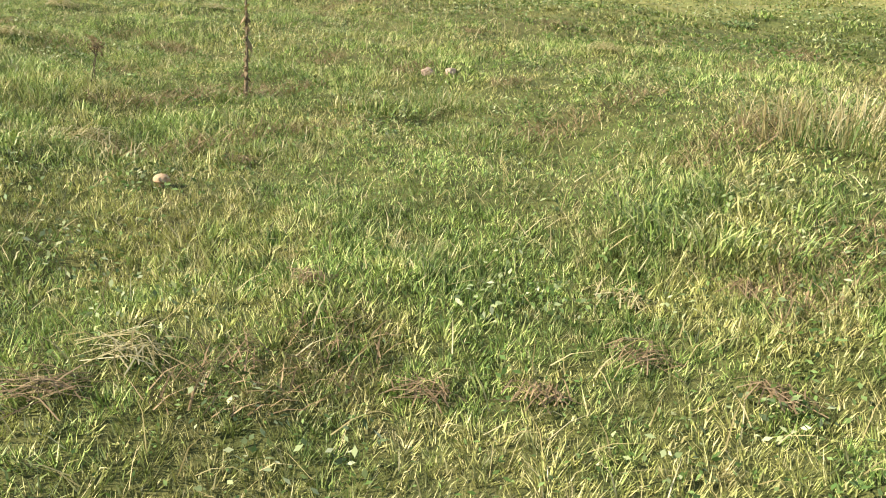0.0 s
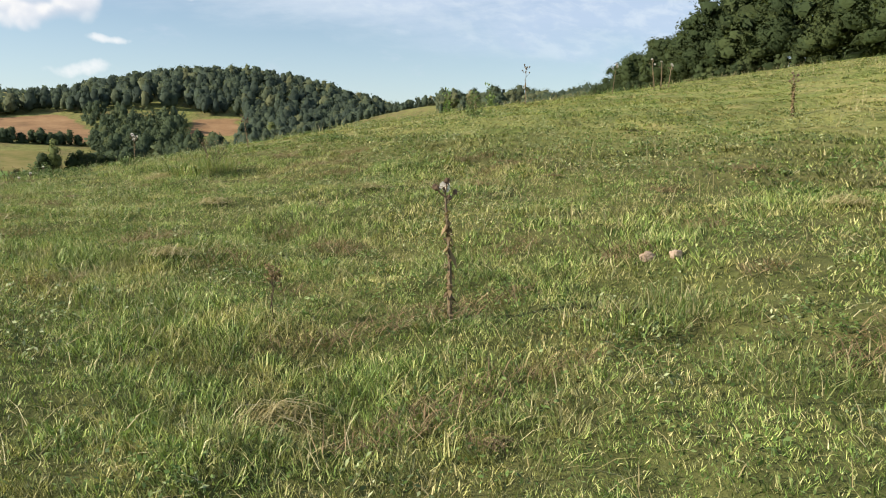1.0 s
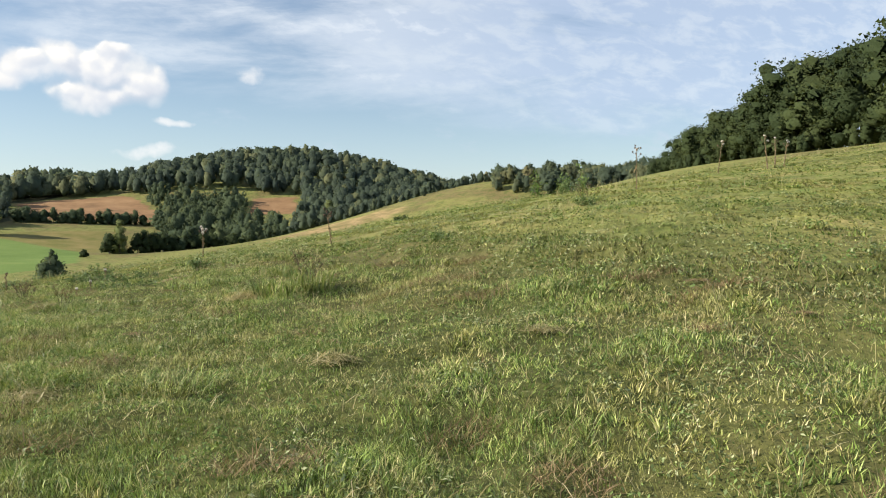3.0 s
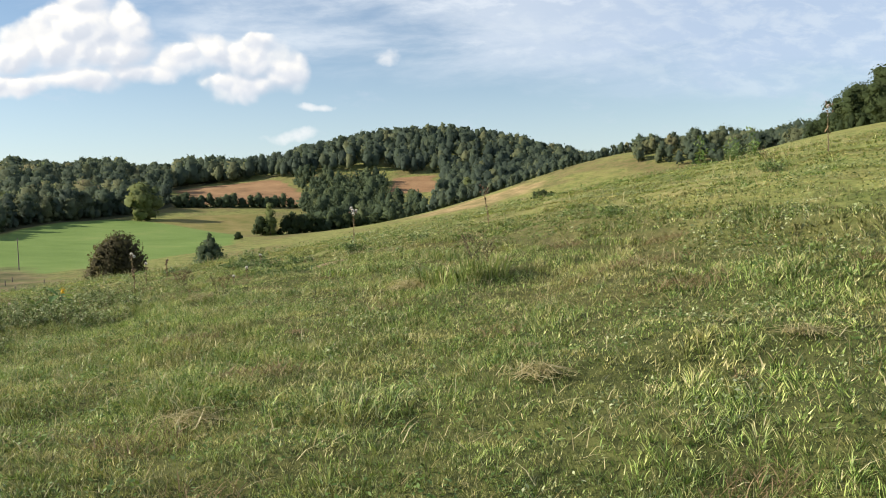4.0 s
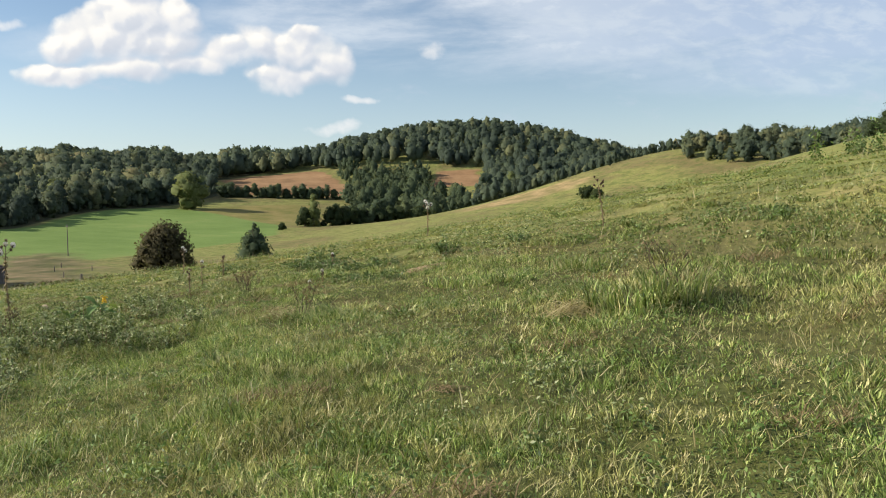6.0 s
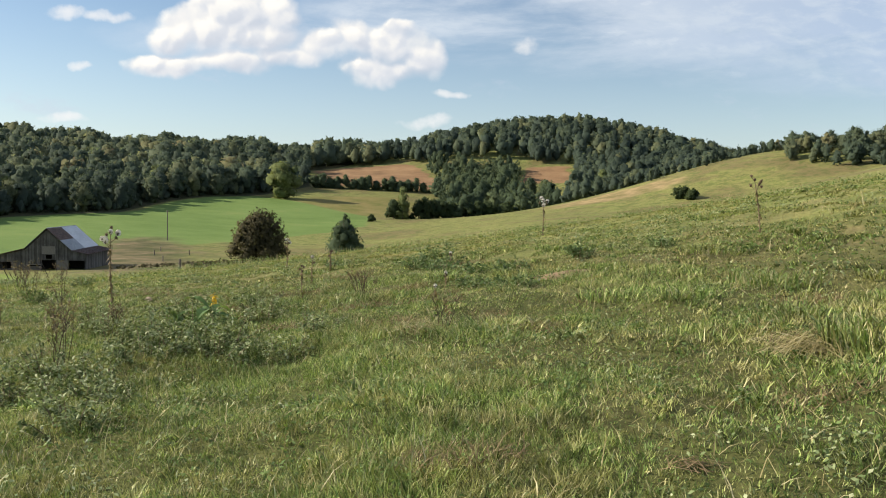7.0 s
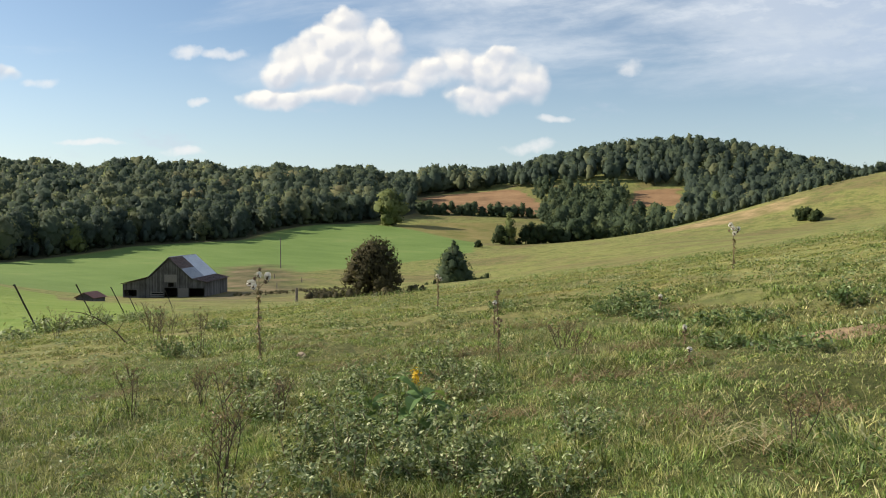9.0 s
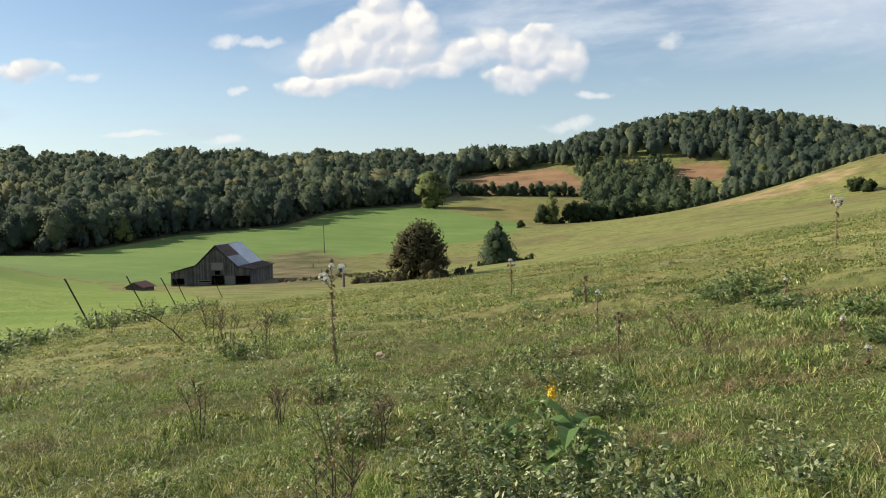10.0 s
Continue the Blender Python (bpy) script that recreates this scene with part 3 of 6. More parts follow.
# ---- trees ----
def crown_cards(rs, lumps, cards, size, reach=1.12, inner=0.78, corners=4, lift=0.35):
    """Leaf cards over a heap of lumps (x, y, z, r), scattered, with normals that follow the heap. Returns corners n x k x 3 and normals n x 3."""
    lumps = np.asarray(lumps, float)
    mid = (lumps[:, :3] * lumps[:, 3:] ** 2).sum(0) / (lumps[:, 3] ** 2).sum()
    area = lumps[:, 3] ** 2
    which = rs.choice(len(lumps), cards, p=area / area.sum())
    d = rs.normal(size=(cards, 3))
    d[:, 2] = d[:, 2] * 0.9 + 0.2
    d /= np.linalg.norm(d, axis=1)[:, None]
    r = lumps[which, 3] * rs.uniform(inner, reach, cards)
    c = lumps[which, :3] + d * r[:, None]
    nrm = d + rs.normal(size=(cards, 3)) * 0.55
    nrm /= np.linalg.norm(nrm, axis=1)[:, None]
    a = np.cross(nrm, rs.normal(size=(cards, 3)))
    a /= np.linalg.norm(a, axis=1)[:, None]
    b = np.cross(nrm, a)
    s = size * rs.uniform(0.5, 1.3, cards)[:, None]
    q = rs.uniform(0.6, 1.0, (cards, 4, 1))
    if corners == 4:
        quads = np.stack([c - a * s * q[:, 0] - b * s * q[:, 0] * 0.5, c + a * s * q[:, 1] * 0.7 - b * s * q[:, 1],
                          c + a * s * q[:, 2] + b * s * q[:, 2] * 0.6, c - a * s * q[:, 3] * 0.6 + b * s * q[:, 3]], 1)
    else:
        quads = np.stack([c - a * s * q[:, 0] - b * s * q[:, 3] * 0.7, c + a * s * q[:, 1] - b * s * q[:, 3] * 0.5, c + b * s * q[:, 2] * 1.2], 1)
    out = c - mid
    soft = d * 0.55 + out / np.linalg.norm(out, axis=1)[:, None] * 0.5 + rs.normal(size=(cards, 3)) * 0.22 + [0, 0, lift]
    return quads, soft / np.linalg.norm(soft, axis=1)[:, None]


def broad_lumps(rs, h=10.0, spread=4.0, n=14, foot=0.28, fat=1.0, dome=False):
    """A heap of round lumps: a full crown, or a dome that reaches the ground."""
    out = []
    for i in range(n):
        z = rs.uniform(foot, 0.9)
        wide = 1 - max(0.0, z / 0.97) ** 2 if dome else 1 - ((z - 0.52) / 0.48) ** 2
        reach = spread * math.sqrt(max(0.05, wide)) * rs.uniform(0.35, 0.85)
        a = rs.uniform(0, math.tau)
        out.append((reach * math.cos(a), reach * math.sin(a), z * h, fat * spread * rs.uniform(0.24, 0.42)))
    out.append((0, 0, h * 0.86, spread * 0.36))
    for f in (0.35, 0.5, 0.66):
        out.append((rs.uniform(-0.1, 0.1) * spread, rs.uniform(-0.1, 0.1) * spread, h * f, spread * 0.62))
    return out


def cone_lumps(rs, h=9.0, spread=2.4, n=16):
    out = []
    for i in range(n):
        z = (i + 0.7) / (n + 0.6)
        r = spread * (1 - z) ** 0.8
        a = i * 2.4
        out.append((r * 0.5 * math.cos(a), r * 0.5 * math.sin(a), z * h, max(0.035 * h, r * 0.6 * rs.uniform(0.75, 1.2))))
    return out


ICO = bmesh.new()
bmesh.ops.create_icosphere(ICO, subdivisions=1, radius=1.0)
ICO_V = np.array([v.co[:] for v in ICO.verts])
ICO_F = np.array([[v.index for v in f.verts] for f in ICO.faces])
ICO.free()


def hulls(rs, lumps, swell=0.86):
    """A rough closed body of foliage inside each lump, and its soft normals. Both n x 12 x 3."""
    lumps = np.asarray(lumps, float)
    v = ICO_V[None] * (lumps[:, 3, None, None] * swell * rs.uniform(0.62, 1.2, (len(lumps), len(ICO_V), 1)))
    v = v + lumps[:, None, :3]
    mid = (lumps[:, :3] * lumps[:, 3:] ** 2).sum(0) / (lumps[:, 3] ** 2).sum() - [0, 0, lumps[:, 3].max() * 0.4]
    out = v - mid
    out = out / np.linalg.norm(out, axis=2)[:, :, None] + ICO_V[None] * 0.5 + [0, 0, 0.4]
    return v, out / np.linalg.norm(out, axis=2)[:, :, None]


def card_mesh(name, cards, mat):
    v = cards.reshape(-1, 3)
    return mesh_arrays(name, v, np.arange(len(v)), np.full(len(cards), 4), mat)


def crown_mesh(name, cards, normals, bodies, body_normals, tint_cards, tint_bodies, mat):
    """Leaf cards and the inner bodies of crowns in one mesh, with leaf normals and a tint for each tree."""
    v = cards.reshape(-1, 3)
    per = cards.shape[1]
    nb, nv = len(bodies), len(ICO_V)
    tri = (ICO_F[None] + (np.arange(nb) * nv)[:, None, None] + len(v)).reshape(-1)
    me = mesh_arrays(name, np.vstack([v, bodies.reshape(-1, 3)]), np.concatenate([np.arange(len(v)), tri]),
                     np.concatenate([np.full(len(cards), per), np.full(nb * len(ICO_F), 3)]), mat)
    me.polygons.foreach_set("use_smooth", [True] * len(me.polygons))
    body_n = body_normals[:, ICO_F.reshape(-1)].reshape(-1, 3)
    corner = np.vstack([np.repeat(normals, per, 0), body_n])
    me.attributes.new("custom_normal", "FLOAT_VECTOR", "CORNER").data.foreach_set("vector", corner.astype(np.float32).ravel())
    me.attributes.new("tint", "FLOAT", "POINT").data.foreach_set("value", np.concatenate([np.repeat(tint_cards, per), np.repeat(tint_bodies, nv)]).astype(np.float32))
    me.update()
    return me


def trunk_bm(rs, h, r, limbs=5, spread=2.5, top=0.7):
    bm = bmesh.new()
    pts = [(0.06 * h * math.sin(k * 0.9) * k / 5, 0.03 * h * math.cos(k * 1.3) * k / 5, h * top * k / 5 - 0.3) for k in range(6)]
    tube(bm, pts, [r * (1.25 - 0.2 * k) for k in range(6)], 7)
    for k in range(limbs):
        p = Vector(pts[2 + k % 3])
        a = k * 2.4 + rs.uniform(0, 1)
        e = p + Vector((spread * 0.7 * math.cos(a), spread * 0.7 * math.sin(a), h * rs.uniform(0.15, 0.32)))
        tube(bm, [p, p.lerp(e, 0.5) + Vector((0, 0, -0.1)), e], [r * 0.5, r * 0.3, r * 0.1], 5)
    return bm


def tree(name, x, y, h, spread, mat, seed, label, cards=700, size=0.5, lumps=None, category="tree", group="", foot=0.28, trunk_r=None, nl=14, fat=1.0, dome=False, swell=0.84):
    rs = np.random.default_rng(seed)
    ob = holder(name, pose(x, y, zat(x, y) - 0.1), label, category, group)
    part("trunk", trunk_bm(rs, h, trunk_r or h * 0.022, 6, spread), M_BARK, ob)
    heap = lumps(rs, h, spread) if lumps else broad_lumps(rs, h, spread, nl, foot, fat, dome)
    quads, nrm = crown_cards(rs, heap, cards, size, 1.12, 0.72)
    body, body_n = hulls(rs, heap, swell)
    me = crown_mesh("crown", quads, nrm, body, body_n, rs.uniform(0.2, 0.8) + np.zeros(cards), np.full(len(body), 0.25), mat)
    crown = new("crown", me)
    crown.parent = ob
    return ob


def woodland(name, spots, variants, mat, label, hmin, hmax, category="woodland", tall=None, shade=0.0, vary=0.24, girth=(0.75, 1.15)):
    """Uncountable far trees as one mesh: each a bunch of leaf cards with a trunk card."""
    chunks, bodies, leans, body_leans, tc, tb = [], [], [], [], [], []
    for x, y in spots:
        v, nrm, body, body_n = variants[rng.integers(len(variants))]
        area = 0.5 + 0.25 * math.sin(x * 0.041 + 2 * math.sin(y * 0.023)) + 0.25 * math.sin(y * 0.037 + x * 0.013)
        s = (hmin + (hmax - hmin) * rng.beta(1.4, 1.4)) * (tall(x, y) if tall else 1.0) * (1 - vary / 2 + vary * area)
        a = rng.uniform(0, math.tau)
        rot = np.array([[math.cos(a), -math.sin(a), 0], [math.sin(a), math.cos(a), 0], [0, 0, 1]])
        grow = np.array([rng.uniform(*girth), rng.uniform(*girth), 1.0]) * s
        at = np.array([x, y, zat(x, y) - 0.3])
        chunks.append(v @ rot.T * grow + at)
        bodies.append(body @ rot.T * grow + at)
        leans.append(nrm @ rot.T)
        body_leans.append(body_n @ rot.T)
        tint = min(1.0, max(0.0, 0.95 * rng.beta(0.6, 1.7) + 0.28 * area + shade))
        tc.append(np.full(len(v), tint))
        tb.append(np.full(len(body), tint * 0.9))
    me = crown_mesh(name, np.concatenate(chunks), np.concatenate(leans), np.concatenate(bodies), np.concatenate(body_leans), np.concatenate(tc), np.concatenate(tb), mat)
    return tagged(new(name, me), label, category, kind="stuff")


def scatter(poly, gap, keep=None):
    """Jittered spots inside a polygon in plan, about gap metres apart."""
    xs, ys = [p[0] for p in poly], [p[1] for p in poly]
    gx, gy = np.meshgrid(np.arange(min(xs), max(xs), gap), np.arange(min(ys), max(ys), gap))
    gx = gx.ravel() + rng.uniform(-0.7, 0.7, gx.size) * gap
    gy = gy.ravel() + rng.uniform(-0.7, 0.7, gy.size) * gap
    ok = inside(poly, gx, gy) > 0
    for field, margin in (keep or ()):
        ok &= inside(field, gx, gy) < -margin
    return list(zip(gx[ok], gy[ok]))


# unit-height crowns for the far woods
vr = np.random.default_rng(11)


def crown_kinds(count, make, cards, size, swell=0.7, core=99, reach=1.12, corners=4, lift=0.7):
    out = []
    for _ in range(count):
        lumps = make()
        out.append((*crown_cards(vr, lumps, cards, size, reach, 0.8, corners, lift), *hulls(vr, lumps[-core:], swell)))
    return out


FAR_BROAD = (crown_kinds(7, lambda: broad_lumps(vr, 1.0, 0.48, 8, 0.12, 0.75), 140, 0.047, 0.86, 99, 1.15, 3)
             + crown_kinds(1, lambda: cone_lumps(vr, 1.0, 0.34, 9), 200, 0.036, 0.86, 9, 1.15, 3))
DIM_BROAD = crown_kinds(8, lambda: broad_lumps(vr, 1.0, 0.50, 3, 0.4, 0.8), 58, 0.058, 0.88, 5, 1.15, 3)
MID_BROAD = crown_kinds(8, lambda: broad_lumps(vr, 1.0, 0.46, 14, -0.02, 0.8), 460, 0.030, 0.80, 99, 1.2, 3)
FAR_CONE = crown_kinds(6, lambda: cone_lumps(vr, 1.0, 0.34, 9), 200, 0.034, 0.82, 9, 1.2, 3)
NEAR_BROAD = crown_kinds(6, lambda: broad_lumps(vr, 1.0, 0.36, 26, 0.03, 0.8), 2700, 0.0165, 0.74, 99, 1.2, 3, 0.25)

# ---- woods ----
HILL_WOOD = [(-430, 600), (-388, 500), (-346, 520), (-328, 515), (-262, 548), (-215, 530), (-185, 450), (-150, 355), (-110, 352), (-60, 375), (-20, 425),
             (40, 540), (60, 700), (-100, 850), (-330, 900), (-540, 800)]
HOLLOW_WOOD = [(-264, 428), (-215, 365), (-160, 345), (-185, 440), (-236, 488), (-254, 525), (-326, 512), (-274, 460)]
GROVE = [(3, 232), (20, 192), (38, 162), (72, 120), (125, 150), (95, 245), (20, 285)]


def grove_tall(x, y):
    """The grove runs out in low trees at its downhill end."""
    return float(np.interp(math.degrees(math.atan2(x + 1.8, y - 2.8)), [0, 1.5, 3.2, 4.4, 7.3, 8.4, 10.5, 12.6, 18, 21, 25], [4.5, 5.7, 11, 13.4, 13, 15.6, 20, 21, 22, 23.5, 26]))


def ridge_tall(x, y):
    """The canopy rises and falls along the ridge."""
    a = math.degrees(math.atan2(-x, y))
    return 1.0 + 0.09 * math.sin(a * 0.55) + 0.08 * math.sin(a * 1.3 + 1.0) + 0.06 * math.sin(a * 3.1)


ridge_spots = scatter(RIDGE_WOOD, 7.6, [(BROWN, 4), (GREEN, 3)])
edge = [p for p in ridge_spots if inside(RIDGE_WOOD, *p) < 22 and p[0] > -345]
rest = [p for p in ridge_spots if not (inside(RIDGE_WOOD, *p) < 22 and p[0] > -345)]
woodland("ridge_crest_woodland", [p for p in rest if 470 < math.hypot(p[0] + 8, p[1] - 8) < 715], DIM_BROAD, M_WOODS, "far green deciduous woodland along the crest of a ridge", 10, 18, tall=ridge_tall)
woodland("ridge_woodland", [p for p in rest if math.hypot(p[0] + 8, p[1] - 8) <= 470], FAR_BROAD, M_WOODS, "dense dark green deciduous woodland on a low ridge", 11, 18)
# edge trees get a darker tint, imitating their shaded side
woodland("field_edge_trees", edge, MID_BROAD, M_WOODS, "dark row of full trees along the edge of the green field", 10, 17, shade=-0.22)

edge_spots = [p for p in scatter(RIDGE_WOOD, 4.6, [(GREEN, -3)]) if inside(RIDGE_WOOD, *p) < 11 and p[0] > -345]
# shrubs tinted darker again, painting in shade at the wood's foot
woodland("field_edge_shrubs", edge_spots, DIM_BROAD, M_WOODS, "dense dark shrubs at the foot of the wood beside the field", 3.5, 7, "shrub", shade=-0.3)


def hill_tall(x, y):
    """Only scrub stands on the open shoulder of the hill."""
    return float(np.interp(math.hypot(x + 20, y - 400), [90, 190], [0.42, 1.0]))


hill_spots = scatter(HILL_WOOD, 7.6, [(BROWN, 3), (BROWN2, 3), (SAND, 6), (HOLLOW_WOOD, 0)])
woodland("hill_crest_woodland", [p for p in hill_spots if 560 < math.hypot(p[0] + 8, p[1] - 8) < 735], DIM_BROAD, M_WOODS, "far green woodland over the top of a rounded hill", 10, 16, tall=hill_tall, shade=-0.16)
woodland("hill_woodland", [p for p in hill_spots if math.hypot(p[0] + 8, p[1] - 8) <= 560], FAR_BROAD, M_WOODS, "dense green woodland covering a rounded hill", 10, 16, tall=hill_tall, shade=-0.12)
hollow_spots = scatter(HOLLOW_WOOD, 6.0, [(BROWN, 4), (BROWN2, 3), (SAND, 6), (STRIP, 3)])
woodland("hollow_cedars", hollow_spots, FAR_CONE + FAR_CONE + FAR_BROAD, M_CEDAR, "dark young cedars and scrub filling a hollow", 7, 12)
grove_spots = [p for p in scatter(GROVE, 7.6) if inside(GROVE, *p) < 15]
woodland("hilltop_grove", grove_spots, NEAR_BROAD, M_LEAVES, "tall dark green trees standing on the hilltop", 0.88, 1.06, tall=grove_tall, vary=0.0, girth=(1.0, 1.4))

woodland("grove_edge_shrubs", scatter([(1, 234), (20, 190), (38, 160), (42, 164), (26, 194), (8, 240)], 3.8), MID_BROAD, M_LEAVES, "dark green shrubs along the edge of the hilltop grove", 3.5, 6, "shrub")
SLOPE_WOOD = [(-54, 338), (-34, 330), (-11, 325), (11, 316), (15, 386), (-12, 406), (-47, 400), (-61, 378)]
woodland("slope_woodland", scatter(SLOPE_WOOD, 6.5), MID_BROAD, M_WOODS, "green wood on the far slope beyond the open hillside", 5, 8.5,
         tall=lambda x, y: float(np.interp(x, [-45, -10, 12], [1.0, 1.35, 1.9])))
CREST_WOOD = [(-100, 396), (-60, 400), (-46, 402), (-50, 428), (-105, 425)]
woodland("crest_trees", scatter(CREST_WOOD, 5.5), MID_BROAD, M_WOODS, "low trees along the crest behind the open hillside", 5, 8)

# ---- trees that stand apart ----
tree("russet_tree", -66, 71, 5.5, 3.7, M_RUSSET, 21, "round low tree with dull russet brown leaves", 8000, 0.12, foot=0.0, nl=70, fat=0.6, dome=True, swell=0.66)
tree("cedar", -125.5, 163, 10.5, 5.4, M_CEDAR, 22, "dark green cedar with a narrow tip", 2600, 0.24, lumps=lambda rs, h, s: cone_lumps(rs, h, s, 26) + broad_lumps(rs, h * 0.72, s * 0.85, 14, 0.05, 0.8))
tree("yellow_green_tree", -303, 341, 19, 9.5, M_BRIGHT, 23, "tall full tree with yellow-green leaves at a field corner", 1400, 0.6, foot=0.06, nl=22)
for k in range(15):
    t = k / 14
    tree("hedgerow_tree", -325 + 56 * t, 393 + 33 * t, 7.0 + 1.8 * math.sin(k * 2.1), 4.4 + math.sin(k * 1.3), M_CEDAR, 30 + k, "small dark tree in a row below the tan field", 420, 0.45,
         group="hedgerow below the tan field", foot=-0.05, dome=True)
for k, (x, y, h, s, m) in enumerate(((-207, 303, 8.5, 4.4, M_LEAVES), (-203, 304, 14.5, 3.8, M_BRIGHT), (-198, 309, 8.5, 4.0, M_LEAVES), (-193, 313, 8, 4.2, M_LEAVES),
                                     (-187, 318, 6.5, 4.6, M_LEAVES), (-180, 322, 5.5, 4.2, M_LEAVES), (-173, 326, 5, 4.2, M_LEAVES), (-166, 329, 4, 3.5, M_LEAVES),
                                     (-204, 306, 7.0, 4.4, M_BRIGHT), (-195.5, 311, 9.5, 4.2, M_LEAVES), (-190, 315, 7.0, 4.4, M_LEAVES), (-183, 320, 7.5, 4.2, M_CEDAR), (-176.5, 324, 6.0, 4.2, M_LEAVES), (-160, 333, 5.5, 4.0, M_CEDAR))):
    tree("field_tree", x, y, h, s, m, 50 + k, "bushy green tree in a clump at the field's end", 450, 0.4, group="clump at the field's end", foot=-0.05, dome=True)
for k, (x, y, h, s) in enumerate(((-84, 302, 3.9, 3.2), (-79.5, 299, 3.3, 2.6))):
    tree("hillside_bush", x, y, h, s, M_LEAVES, 60 + k, "low dark green bush on the pasture hillside", 500, 0.4, category="bush", foot=0.05)
tree("ditch_bush", -205, 284, 3.0, 2.0, M_LEAVES, 63, "small round bush beside the green field", 200, 0.4, category="bush", foot=0.05)

for k, (x, y, h, r) in enumerate(((-304, 165, 12, 5.2), (-309, 153, 11, 5), (-330, 206, 13, 5.5), (-168, 452, 15, 5), (-160, 440, 10, 4.5), (-352, 300, 15, 6))):
    tree("pale_tree", x, y, h, r, M_BRIGHT, 70 + k, "full tree with paler yellow-green leaves at the edge of the wood", 700, 0.55, group="paler trees in the wood", foot=0.02, nl=18, dome=True)

# low brush along the ditch behind the pasture
BRUSH = [(-143, 112), (-141, 120), (-142, 140), (-139, 147), (-150, 150), (-152, 138), (-149, 118)]
SCRUB = crown_kinds(5, lambda: broad_lumps(vr, 1.0, 1.1, 7, 0.0), 60, 0.10, 0.6, 4)
woodland("ditch_brush", scatter(BRUSH, 1.5), SCRUB, M_RUSSET, "low brown and green brush along a ditch", 0.3, 0.8, "brush")
woodland("hollow_brush", scatter([(-131, 158), (-123, 160), (-118, 166), (-121, 172), (-128, 170)], 1.8), SCRUB, M_LEAVES, "dark low brush round the foot of the cedar", 0.7, 1.8, "brush")
woodland("tree_foot_brush", scatter([(-69, 64), (-62, 68), (-60, 74), (-66, 74), (-72, 69)], 1.1), SCRUB, M_RUSSET, "reddish brown brush under a russet tree", 0.5, 1.1, "brush")

# ---- barn ----
def board_material():
    m, n, b = material("weathered_boards")
    p = n.add("ShaderNodeTexCoord").outputs["Object"]
    isl = n.add("ShaderNodeNewGeometry").outputs["Random Per Island"]
    g = n.noise(n.vec("MULTIPLY", p, (5, 5, 0.5)), 2.0, 5.0, 0.65)
    col = n.ramp(n.math("ADD", n.math("MULTIPLY", isl, 0.22), n.math("ADD", n.math("MULTIPLY", g, 0.4), n.math("MULTIPLY", n.noise(p, 0.55, 3.0, 0.6), 0.45))), [(0.36, (0.050, 0.046, 0.045)), (0.52, (0.095, 0.090, 0.088)), (0.70, (0.17, 0.165, 0.16))])
    n.put(b.inputs["Base Color"], col)
    bump(n, b, g, 0.4)
    return m


M_BOARD = board_material()
M_TIN = plain("bare_tin", (0.50, 0.51, 0.53), (0.66, 0.67, 0.69), 1.0, 0.38, 0.85, (1, 0.2, 0.2), 0.1)
M_DULL_TIN = plain("dull_tin", (0.25, 0.27, 0.30), (0.38, 0.40, 0.43), 1.0, 0.45, 0.6, (1, 0.3, 0.3), 0.1)
M_RUST = plain("rusty_tin", (0.075, 0.05, 0.042), (0.16, 0.10, 0.08), 1.5, 0.6, 0.3, (1, 0.3, 0.3), 0.2)
M_DARK = plain("inside_shade", (0.012, 0.011, 0.010), (0.03, 0.027, 0.024), 1.0)


